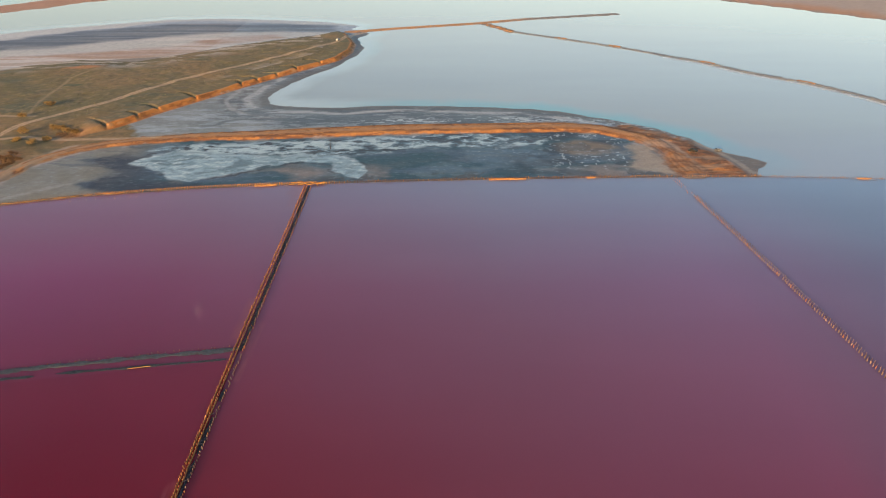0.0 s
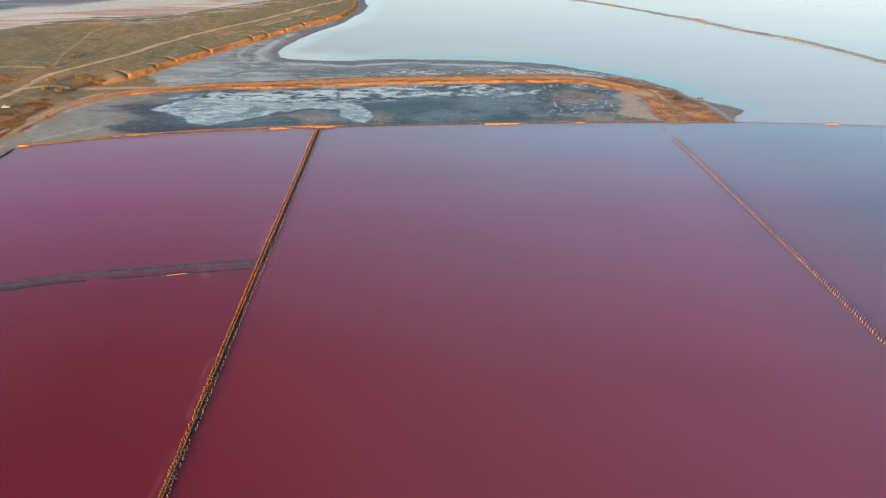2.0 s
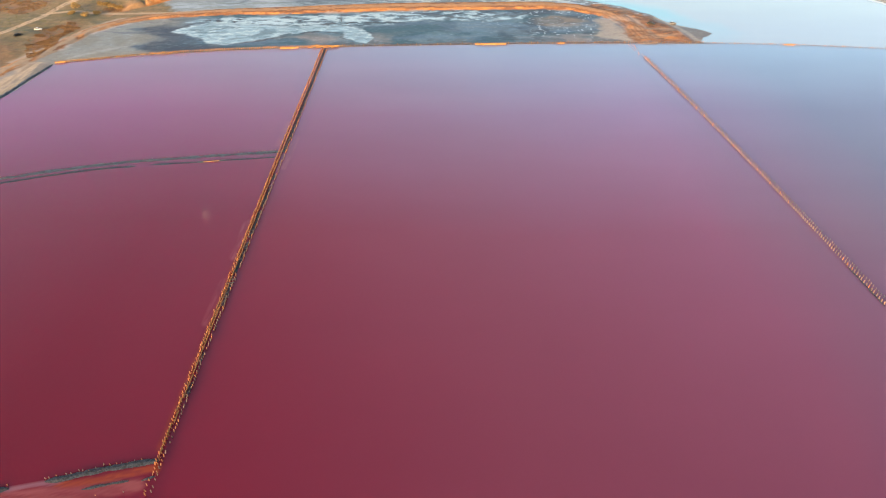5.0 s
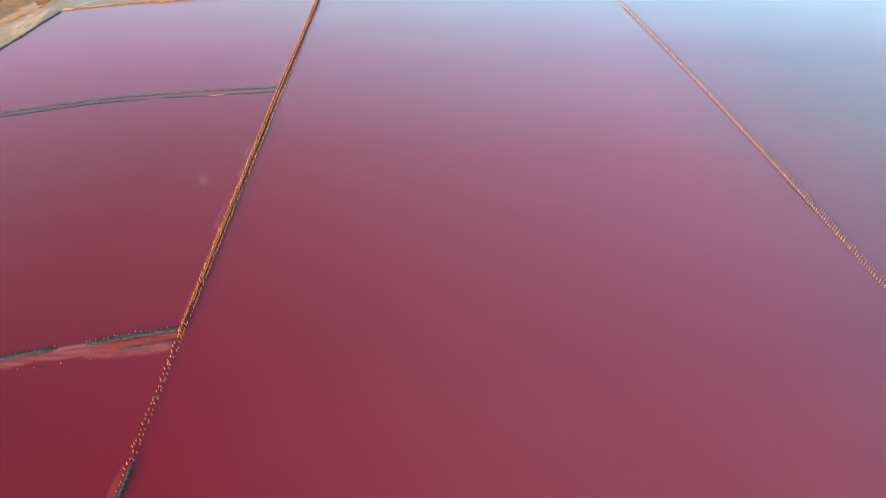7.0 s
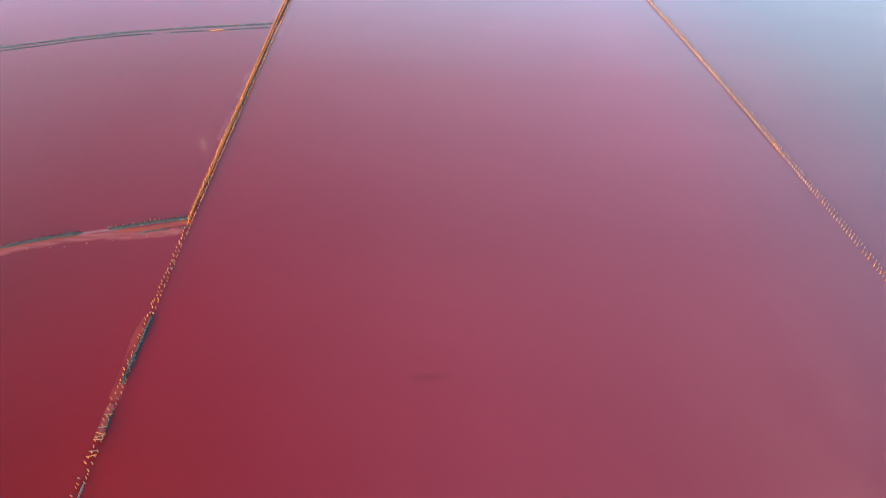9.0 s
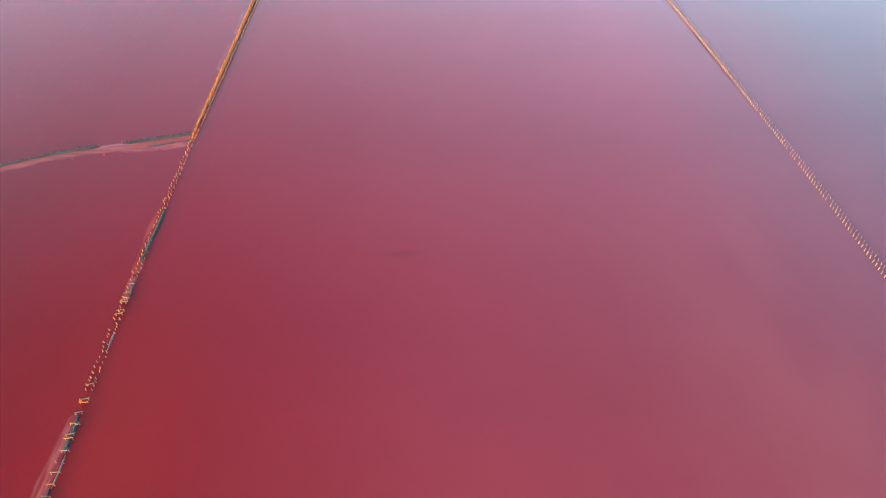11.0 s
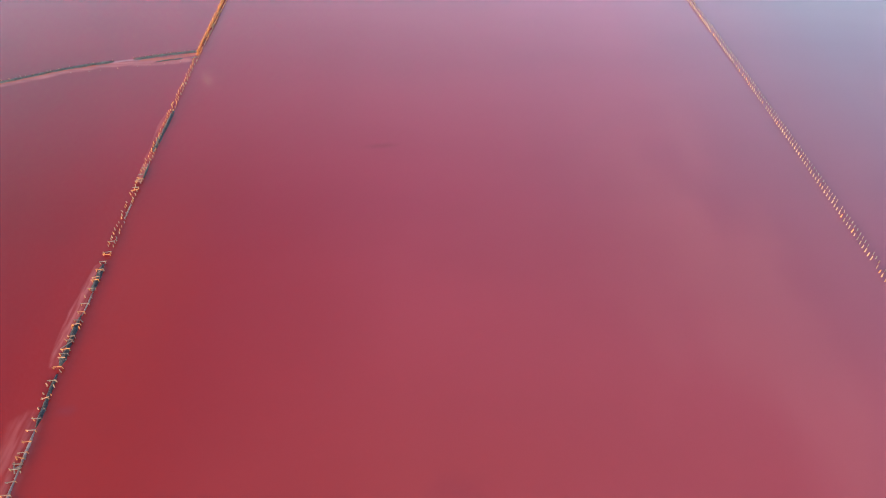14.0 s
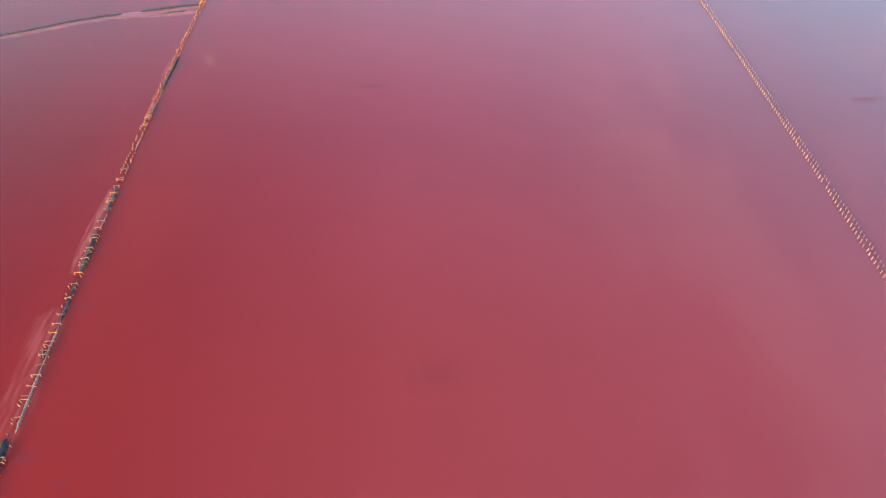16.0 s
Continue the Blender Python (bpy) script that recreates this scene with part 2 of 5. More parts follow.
def axis(fine, lo, hi, size, growth=1.12):
    """Grid lines: even between the fine limits, wider and wider out to lo and hi."""
    core = list(np.arange(fine[0], fine[1] + size / 2, size))
    left, right, s = [], [], size
    while core[0] - sum(left) > lo:
        s *= growth
        left.append(s)
    s = size
    while core[-1] + sum(right) < hi:
        s *= growth
        right.append(s)
    return np.array(list(core[0] - np.cumsum(left))[::-1] + core + list(core[-1] + np.cumsum(right)))


def grid(xs, ys, height, colour, warp=None):
    """Points, faces and colours of a grid."""
    gx, gy = np.meshgrid(xs, ys)
    if warp:
        gx, gy = warp(gx, gy)
    gz = height(gx, gy)
    rgb = colour(gx, gy, gz)
    if rgb.shape[-1] == 3:
        rgb = np.concatenate([rgb, np.zeros(rgb.shape[:2] + (1,))], -1)
    nx, ny = len(xs), len(ys)
    i = (np.arange(ny - 1)[:, None] * nx + np.arange(nx - 1)[None, :]).ravel()
    return np.stack([gx, gy, gz], -1).reshape(-1, 3), np.stack([i, i + 1, i + nx + 1, i + nx], 1), rgb.reshape(-1, 4)


def sheet(name, grids, mat):
    """One mesh of grids laid side by side, with a colour for each point."""
    starts = np.cumsum([0] + [len(g[0]) for g in grids[:-1]])
    points = np.concatenate([g[0] for g in grids])
    faces = np.concatenate([g[1] + n for g, n in zip(grids, starts)])
    mesh = bpy.data.meshes.new(name)
    mesh.vertices.add(len(points))
    mesh.vertices.foreach_set("co", points.astype(np.float32).ravel())
    mesh.loops.add(faces.size)
    mesh.loops.foreach_set("vertex_index", faces.astype(np.int32).ravel())
    mesh.polygons.add(len(faces))
    mesh.polygons.foreach_set("loop_start", np.arange(0, faces.size, 4, dtype=np.int32))
    mesh.update(calc_edges=True)
    mesh.polygons.foreach_set("use_smooth", np.ones(len(faces), bool))
    layer = mesh.attributes.new("zone_colour", "FLOAT_COLOR", "POINT")
    layer.data.foreach_set("color", np.concatenate([g[2] for g in grids]).astype(np.float32).ravel())
    mesh.materials.append(mat)
    return new(name, mesh)


def blend(base, colour, mask):
    return base * (1 - mask[..., None]) + np.array(colour) * mask[..., None]


# ---------------------------------------------------------------- ground


def front_y(x):
    return np.interp(x, [p[0] for p in FRONT], [p[1] for p in FRONT])


GULLIES = [((-180, 364), (-195.7, 379.5), (-206.6, 384.8)), ((-165.5, 398), (-176.8, 408.7), (-186, 411)), ((-149.5, 420), (-163.8, 435.3), (-176, 438)),
           ((-130, 451), (-138.7, 465), (-146.5, 466.5)), ((-121.5, 463), (-131.7, 475.7), (-141.5, 477)), ((-111, 477), (-117.9, 485.2), (-125.5, 485)),
           ((-102, 494), (-109.8, 505.3), (-118.8, 507)), ((-88, 514), (-97, 523), (-104, 525)), ((-172, 383), (-178, 391), (-182, 393))]


def nearer(x, y):
    """How far the western shore stands before its drawn plan."""
    return 5.0 * np.clip(-(x + 20) / 130, 0, 1) * step(296, 340, y) * step(600, 480, y)


def ground_height(x, y):
    y = y + nearer(x, y)
    wob = (fbm(x, y, 14, 3) - 0.5) * 5
    shore = inside(x, y, LAND) + wob * np.clip((y - front_y(x) - 3) / 12, 0, 1)
    far = np.maximum(26 - along(x, y, FAR_STRIP)[0] + 4 * wob, inside(x, y, EAST_LAND) + 4 * wob)
    spur = 5.0 - along(x, y, SPUR)[0] + 0.4 * wob
    z = np.clip(shore * 0.03, -0.6, 0.25) + np.clip((shore - 8) * 0.004, 0, 0.25)
    z = np.maximum(z, np.clip(far * 0.02, -0.6, 2.0))
    z = np.maximum(z, np.clip(spur * 0.25, -0.6, 0.9))
    # the low plateau and its gullied clay cliff
    d, side, run = along(x, y, CLIFF)
    gully = np.zeros(x.shape)
    for mouth, bend, head in GULLIES:
        gd, _, gr = along(x, y, [mouth, bend, head])
        gully = np.maximum(gully, np.exp(-(gd / 1.0) ** 2) * np.clip(0.12 + gr / 11, 0, 1) * np.clip(1.25 - gr / 32, 0, 1))
    g = inside(x, y, GRASS)
    rise = step(0.0, 3.2, g + 1.4 * (fbm(x, y, 4, 21) - 0.5)) * (2.5 + 0.9 * (fbm(x, y, 22, 23) - 0.5))
    soft = step(0, 30, g) * (1.5 + 1.4 * fbm(x, y, 50, 5)) + step(4, 12, g) * (fbm(x, y, 13, 6) - 0.5) * 1.3
    near_cliff = step(30, 8, d) * step(2, 16, run)
    z = z + np.where(g > -1, near_cliff * rise * (1 - 0.85 * gully) + (1 - near_cliff) * soft, 0)
    # the clay bank with its road
    d, side, run = along(x, y, BANK)
    width = np.interp(run, [0, 90, 190, 260, 380, 430, 470], [2.0, 2.0, 3.6, 5.6, 5.8, 4.5, 3.5])
    crumb = fbm(x, y, 3.2, 9, 3) - 0.5
    top = step(width + 3.4, width - 0.6, d + 2.6 * crumb) * np.interp(run, [0, 120, 200, 420, 470], [0.4, 0.8, 1.35, 1.3, 0.5])
    ruts = 0.14 * np.exp(-((d - 1.1) / 0.5) ** 2) + 0.25 * np.exp(-((d - 3.4 - 2 * crumb) / 0.8) ** 2)
    z = np.maximum(z, np.where(top > 0.02, 0.2 + top - ruts * step(150, 200, run) + np.interp(run, [120, 220], [0.15, 0.6]) * crumb, -9))
    # hummocks on the spit
    z = z + step(3, 14, shore) * step(100, 116, x) * step(380, 350, y) * (fbm(x, y, 6, 31) - 0.38).clip(0) * 1.9
    z = z + np.where(z > 0.1, (fbm(x, y, 2.2, 40, 2) - 0.5) * 0.1, 0)
    return np.where(y < front_y(x) - 1.0, np.where(inside(x, y, LAND) > 0, z, np.minimum(z, -0.4)), z)


LOBE = [(-152, 313), (-145, 326), (-133, 334), (-118, 331), (-102, 327), (-86, 323), (-66, 327), (-52, 326), (-44, 322), (-39, 312), (-34, 301), (-39, 292),
        (-45, 296), (-51, 304), (-52, 314), (-70, 315), (-86, 311), (-97, 300), (-110, 292), (-121, 291), (-130, 298), (-141, 305)]
CRUST = [(-150, 334), (-132, 341), (-100, 345), (-52, 348), (-10, 352), (23, 356), (56, 352), (54, 340), (27, 335), (-8, 336), (-22, 330), (-40, 326), (-60, 324), (-90, 326), (-130, 330)]
DARK_WEST = [(-182, 318), (-160, 329), (-148, 322), (-150, 312), (-135, 297), (-122, 288), (-108, 289), (-104, 284), (-150, 277), (-165, 285), (-152, 300), (-164, 312)]
GREY_ISLE = [(-84, 304), (-73, 312), (-58, 307), (-54, 299), (-68, 296)]
SAND_EAST = [(92, 304), (88, 309), (96, 318), (93, 332), (98, 344), (106, 338), (109, 322), (110, 300)]
RUST_EAST = [(112, 299), (108, 310), (111, 326), (107, 342), (96, 360), (86, 368), (104, 372), (120, 358), (130, 343), (137, 327), (140, 312), (142, 299)]
GREY_TIP = [(133, 352), (140, 336), (150, 329), (164, 316), (152, 298), (143, 299), (141, 313), (137, 328), (130, 343)]
HEATH = [(-226, 296), (-216, 272), (-208, 262), (-207, 282), (-209, 305), (-205, 318), (-214, 329), (-221, 318)]
HEATH_LOW = [(-262, 205), (-236, 205), (-224, 240), (-213, 262), (-224, 292), (-246, 280)]
HEATH_UP = [(-300, 376), (-265, 373), (-245, 366), (-242, 356), (-250, 343), (-290, 345)]
RUST_SPOT = [(-213, 364), (-203, 361), (-194, 356), (-199, 353), (-209, 357)]
DARK_FLAT = [(-104, 672), (-152, 679), (-205, 677), (-260, 675), (-303, 652), (-345, 630), (-376, 614), (-470, 510), (-430, 470), (-351, 568), (-316, 573), (-280, 596), (-241, 620), (-194, 633), (-144, 639), (-96, 640)]
TAN_FLAT = [(-335, 541), (-302, 546), (-265, 562), (-224, 577), (-190, 614), (-150, 624), (-140, 608), (-180, 584), (-213, 541), (-250, 526), (-289, 518), (-317, 506), (-400, 440), (-420, 470)]
GRASS_FOOT = [(-222, 300), (-206, 296), (-200, 318), (-190, 333), (-176, 345), (-160, 352), (-164, 359), (-174, 374), (-190, 388), (-230, 384)]
RED_PATCH = [(-268, 495), (-256, 507), (-240, 504), (-247, 497)]


def patch(x, y, poly, soft, jitter=0.0, size=6, seed=200):
    """A painted zone with a ragged edge."""
    return step(-soft, soft, inside(x, y, poly) + jitter * 2 * (fbm(x, y, size, seed) - 0.5))


def ground_colour(x, y, z):
    y = y + nearer(x, y)
    n20, n6, n60 = fbm(x, y, 20, 50), fbm(x, y, 6, 60), fbm(x, y, 60, 70)
    n3 = fbm(x, y, 2.8, 65, 3)
    flake = fbm(x / 1.6, y, 1.9, 80, 3)
    streak = fbm(x / 6, y, 5, 90)
    shore, g_in = inside(x, y, LAND), inside(x, y, GRASS)
    bank_d, bank_side, bank_run = along(x, y, BANK)
    south = (bank_side > 0) | (y < front_y(x) + 4)
    c = np.zeros(x.shape + (3,)) + np.array((0.17, 0.165, 0.16))
    # salt basin between the bank and the near line of stakes
    m = (south & (y > front_y(x) - 2) & (x > -215) & (x < 150)) * 1.0
    wet = m * (0.3 + 0.3 * step(0.4, 0.6, n20))
    bx = x + 11 * (fbm(x, y, 20, 301) - 0.5) + 5 * (fbm(x, y, 6, 302) - 0.5)
    by = y + 8 * (fbm(x, y, 17, 305) - 0.5) + 4 * (fbm(x, y, 5, 306) - 0.5)
    curl = fbm(bx / 3, by, 4, 307)
    wisp = fbm(bx / 4 + by / 9, by, 2.6, 308, 5)
    c = blend(c, (0.013, 0.057, 0.086), m)
    c = blend(c, (0.05, 0.09, 0.145), m * step(0.45, 0.62, fbm(bx / 6, by, 8, 309)) * 0.7)
    c = blend(c, (0.09, 0.115, 0.13), m * step(0.52, 0.66, wisp) * step(0.4, 0.6, n20) * 0.5)
    c = blend(c, (0.18, 0.165, 0.165), m * step(0.5, 0.68, fbm(bx / 2.5, by, 16, 92)) * step(30, 8, y - front_y(x)) * 0.75)
    west = m * step(-138, -166, bx)
    c = blend(c, (0.15, 0.152, 0.135), west * 0.92)
    c = blend(c, (0.05, 0.06, 0.078), west * step(0.57, 0.66, fbm(bx / 6 + by / 8, by, 5, 310)) * step(300, 312, y) * 0.8)
    c = blend(c, (0.23, 0.235, 0.23), west * step(2.2, 0.6, along(x, y, [(-190, 268), (-178, 279), (-168, 286)])[0] + 2 * (n3 - 0.5)) * 0.6)
    c = blend(c, (0.016, 0.027, 0.05), m * patch(bx, by, DARK_WEST, 2.5) * (0.7 + 0.3 * step(0.4, 0.58, wisp)))
    c = blend(c, (0.175, 0.155, 0.15), m * patch(bx, by, GREY_ISLE, 2.5) * 0.6 * (0.5 + 0.5 * step(0.38, 0.55, curl)))
    into = inside(bx, by, LOBE)
    lobe = step(-0.8, 1.2, into)
    c = blend(c, (0.185, 0.295, 0.365), m * lobe)
    c = blend(c, (0.065, 0.115, 0.15), m * lobe * step(0.44, 0.6, curl) * step(3, 9, into) * 0.85)
    c = blend(c, (0.22, 0.33, 0.39), m * lobe * step(0.2, 0.8, np.sin(into * 0.9 + 5 * curl)) * (0.35 + 0.5 * step(7, 2, into)))
    c = blend(c, (0.4, 0.48, 0.53), m * step(1.5, 0.4, np.abs(into - 1.2)) * step(0.42, 0.56, wisp) * 0.4)
    c = blend(c, (0.012, 0.02, 0.034), m * step(1.6, 0.4, np.abs(into + 1.7)) * step(0.46, 0.6, curl) * 0.8)
    vein = fbm(bx / 2.5 + by / 2, by - bx / 5, 2.2, 312, 4)
    c = blend(c, (0.07, 0.135, 0.18), m * lobe * step(0.55, 0.64, vein) * 0.65)
    c = blend(c, (0.36, 0.47, 0.52), m * lobe * step(0.4, 0.33, vein) * 0.7)
    band = patch(bx, by, CRUST, 3.5)
    lace = fbm(bx / 2.2 + by / 5, by, 2.4, 311, 5)
    c = blend(c, (0.026, 0.056, 0.08), m * band * 0.75)
    c = blend(c, (0.13, 0.215, 0.27), m * band * step(0.45, 0.55, lace + 0.25 * (n20 - 0.5) + 0.1 * step(-10, -80, x)) * 0.9)
    c = blend(c, (0.3, 0.41, 0.465), m * band * step(0.56, 0.62, lace + 0.3 * (n20 - 0.5) + 0.08 * step(-10, -80, x)))
    c = blend(c, (0.012, 0.018, 0.03), m * band * step(0.4, 0.34, lace) * 0.8)
    loose = step(0.72, 0.78, flake) * step(60, 20, bank_d) * step(0.45, 0.6, n20)
    c = blend(c, (0.36, 0.43, 0.47), m * loose * step(-50, -20, x) * step(95, 80, x))
    c = blend(c, (0.018, 0.032, 0.05), m * step(0.46, 0.6, fbm(x / 2.2, y, 7, 212)) * step(20, 45, x) * step(96, 84, x) * 0.75)
    c = blend(c, (0.3, 0.37, 0.42), m * step(0.68, 0.73, fbm(x, y, 2.0, 213, 3)) * step(48, 62, x) * step(98, 90, x) * step(302, 310, y) * 0.9)
    c = blend(c, (0.125, 0.105, 0.085), m * step(0.0, 0.45, 1.0 - np.hypot((bx - 74) / 19, (by - 335) / 13)) * (0.55 + 0.45 * step(0.4, 0.55, curl)))
    c = blend(c, (0.22, 0.2, 0.175), m * patch(x, y, SAND_EAST, 3, 5, 8, 206))
    c = blend(c, (0.035, 0.042, 0.048), m * step(0.54, 0.62, n6) * step(15, 4, y - front_y(x)) * step(0.42, 0.55, n20) * step(-70, -50, x))
    # shore between the bank and the pale lake
    m = (~south & (shore > -12) & (x > -190) & (z < 1.2)) * 1.0
    wet = np.maximum(wet, m * 0.5)
    c = blend(c, (0.085, 0.122, 0.146), m)
    c = blend(c, (0.052, 0.072, 0.096), m * step(0.44, 0.6, streak) * 0.85)
    cove = step(-85, -112, x + 0.22 * (y - 400))
    c = blend(c, (0.15, 0.174, 0.182), m * cove * step(0.35, 0.6, fbm(x / 2, y, 18, 93) + 0.2))
    c = blend(c, (0.08, 0.085, 0.095), m * cove * step(14, 8, np.abs(shore - 20 + 8 * (n20 - 0.5))) * step(0.45, 0.6, n6) * 0.9)
    c = blend(c, (0.25, 0.3, 0.35), m * cove * step(0.55, 0.66, fbm(x / 5 + y / 9, y, 5, 94)) * step(4, 14, shore) * 0.75)
    c = blend(c, (0.29, 0.31, 0.33), m * step(3.6, 1.0, np.abs(shore - 12 + 6 * (n20 - 0.5))) * 0.85)
    c = blend(c, (0.27, 0.28, 0.29), m * cove * step(2.2, 0.8, np.abs(shore - 24 + 9 * (n20 - 0.5))) * 0.7)
    c = blend(c, (0.045, 0.066, 0.085), m * step(0.55, 0.63, fbm(bx / 3, by, 7, 313)) * step(-150, -120, x) * 0.7)
    c = blend(c, (0.24, 0.29, 0.32), m * step(0.6, 0.66, fbm(bx / 4, by, 3, 314)) * 0.5)
    c = blend(c, (0.08, 0.078, 0.075), m * step(9, 3, shore + 4 * (n6 - 0.5)) * 0.85)
    c = blend(c, (0.33, 0.4, 0.44), m * step(8, 11, bank_d) * step(24, 17, bank_d) * step(0.56, 0.62, flake) * step(-70, -20, x) * 0.9)
    # far salt flat
    flat = (g_in < 0) & (x < -60) & (shore > -5) & (y > np.interp(x, [-900, -321, -276, -204, -130, -94, -60], [200, 490, 525, 545, 610, 636, 668]))
    m = flat * 1.0
    edge = -inside(x, y, [(-900, 900)] + SALT_EDGE + [(0, 900)]) + 26 * (fbm(x / 8, y, 14, 94) - 0.5)
    bands = fbm(x / 9, y, 9, 96)
    fx, fy = x + 30 * (fbm(x / 3, y, 20, 303) - 0.5), y + 14 * (fbm(x / 5, y, 16, 304) - 0.5)
    drift = fbm(x / 14 + y / 30, y, 6, 97)
    c = blend(c, (0.33, 0.355, 0.37), m)
    c = blend(c, (0.27, 0.185, 0.145), m * patch(fx, fy, TAN_FLAT, 6) * (0.55 + 0.4 * step(0.35, 0.65, fbm(x / 12, y, 7, 95))))
    c = blend(c, (0.42, 0.42, 0.43), m * step(0.56, 0.66, bands) * step(60, 100, edge) * 0.7)
    c = blend(c, (0.23, 0.3, 0.39), m * step(46, 20, edge) * 0.9)
    dark_flat = patch(fx, fy, DARK_FLAT, 7)
    c = blend(c, (0.06, 0.09, 0.135), m * dark_flat * (0.75 + 0.25 * step(0.35, 0.6, drift)))
    c = blend(c, (0.2, 0.25, 0.33), m * dark_flat * step(0.58, 0.68, fbm(x / 18 + y / 40, y, 4.5, 98)) * 0.35)
    c = blend(c, (0.4, 0.43, 0.45), m * step(9, 4, edge) * 0.8)
    wet = np.maximum(wet, m * 0.12)
    # steppe
    d0, _, run0 = along(x, y, CLIFF)
    g = g_in + 5 * (n6 - 0.5)
    m_grass = np.maximum(step(0, 2.5, g), patch(x, y, GRASS_FOOT, 2, 4))
    grass = np.zeros(c.shape) + np.array((0.112, 0.09, 0.04))
    grass = blend(grass, (0.074, 0.074, 0.036), step(0.42, 0.66, n20) * 0.6)
    grass = blend(grass, (0.16, 0.105, 0.05), step(0.5, 0.64, n60) * 0.6)
    grass = blend(grass, (0.058, 0.07, 0.044), step(0.56, 0.7, fbm(x / 2, y, 22, 97)) * 0.85)
    grass = blend(grass, (0.2, 0.145, 0.085), step(0.56, 0.66, n3) * 0.4)
    grass = blend(grass, (0.075, 0.068, 0.04), step(0.58, 0.68, fbm(x, y, 3.4, 66, 3)) * 0.5)
    for hx, hy, rx, ry in ((-194, 425, 7, 3.2), (-243, 452, 9, 4)):
        grass = blend(grass, (0.035, 0.062, 0.032), step(1.0, 0.4, np.hypot((x - hx) / rx, (y - hy) / ry) + 0.8 * (n6 - 0.5)) * 0.8)
    rim = step(40, 12, g) * step(455, 490, y) * (along(x, y, CLIFF)[0] > 24)
    grass = blend(grass, (0.36, 0.32, 0.28), rim * step(0.47, 0.55, fbm(x / 3, y, 6, 67)) * 0.8)
    grass = blend(grass, (0.33, 0.15, 0.07), patch(x, y, RED_PATCH, 3, 4) * 0.85)
    c = c * (1 - m_grass[..., None]) + grass * m_grass[..., None]
    c = blend(c, (0.06, 0.064, 0.034), m_grass * step(1.0, 0.3, np.hypot((x + 214) / 26, (y - 345) / 13) + 0.8 * (n6 - 0.5)) * 0.75)
    c = blend(c, (0.07, 0.076, 0.045), m_grass * step(14, 5, d0) * step(20, 60, run0) * step(0.35, 0.6, n6) * 0.6)
    # red heath near the corner of the pan and by the tracks
    for poly, strength in ((HEATH, 0.85), (HEATH_LOW, 0.45), (HEATH_UP, 0.7), (RUST_SPOT, 0.75)):
        c = blend(c, (0.17, 0.082, 0.038), patch(x, y, poly, 4, 7, 8, 207) * strength * step(0.3, 0.55, n3 + 0.1))
    # clay: cliff, spit and bank
    d, side, run = along(x, y, CLIFF)
    face = step(5.0, 3.2, g_in + 1.5 * (n3 - 0.5)) * step(-1.5, 0.3, g_in) * (d < 9) * step(14, 26, run)
    c = blend(c, (0.37, 0.148, 0.034), face)
    c = blend(c, (0.2, 0.07, 0.016), face * step(0.48, 0.64, fbm(run / 2, d * 3, 2.5, 77)) * 0.75)
    c = blend(c, (0.3, 0.2, 0.11), face * step(0.6, 0.68, fbm(run / 3, d * 2, 4, 78)) * 0.6)
    c = blend(c, (0.24, 0.13, 0.06), step(12, 4, d) * (g_in > 0) * step(26, 8, run) * 0.7)
    spit = patch(x, y, RUST_EAST, 2.5, 5, 8, 208) * (y > front_y(x))
    c = blend(c, (0.2, 0.084, 0.034), spit)
    c = blend(c, (0.09, 0.048, 0.03), spit * step(0.48, 0.58, 0.5 * n6 + 0.5 * n3) * 0.65)
    c = blend(c, (0.31, 0.128, 0.036), spit * step(0.57, 0.66, fbm(x / 2, y, 5, 209)))
    c = blend(c, (0.06, 0.034, 0.022), spit * step(0.54, 0.62, fbm(x / 2, y, 1.8, 215, 3)) * 0.7)
    c = blend(c, (0.25, 0.19, 0.14), spit * step(0.58, 0.66, streak) * 0.5)
    tip = patch(x, y, GREY_TIP, 2, 3, 8, 210)
    c = blend(c, (0.1, 0.085, 0.074), tip)
    c = blend(c, (0.07, 0.072, 0.076), tip * step(0.5, 0.6, fbm(x / 3, y, 4, 214)) * 0.7)
    c = blend(c, (0.22, 0.19, 0.16), tip * step(2.4, 0.8, np.abs(inside(x, y, GREY_TIP) - 3)) * (x < 150) * 0.8)
    width = np.interp(bank_run, [0, 90, 190, 260, 380, 430, 470], [2.0, 2.0, 3.6, 5.6, 5.8, 4.5, 3.5])
    on_bank = step(width + 3.6, width + 1.6, bank_d + 3.0 * (n3 - 0.5) + 2 * (n6 - 0.5))
    on_bank = on_bank * (1 - 0.75 * step(436, 462, bank_run))
    c = blend(c, (0.25, 0.112, 0.036), on_bank)
    c = blend(c, (0.11, 0.046, 0.02), on_bank * step(0.46, 0.56, fbm(bank_run / 5, bank_d * bank_side, 1.8, 99)) * 0.85)
    c = blend(c, (0.33, 0.15, 0.044), on_bank * step(0.57, 0.66, fbm(bank_run / 3, bank_d * bank_side + 40, 2.2, 89)) * 0.8)
    c = blend(c, (0.28, 0.158, 0.08), step(0.0, -1.2, bank_d + 1.6 * (n3 - 0.5) - np.interp(bank_run, [140, 200], [1.7, 2.8])) * 0.85 * step(462, 436, bank_run))
    c = blend(c, (0.3, 0.25, 0.21), step(width + 6.5, width + 3.5, bank_d + 3 * (n6 - 0.5)) * (1 - on_bank) * step(0.45, 0.6, n20) * 0.7 * (bank_run > 60))
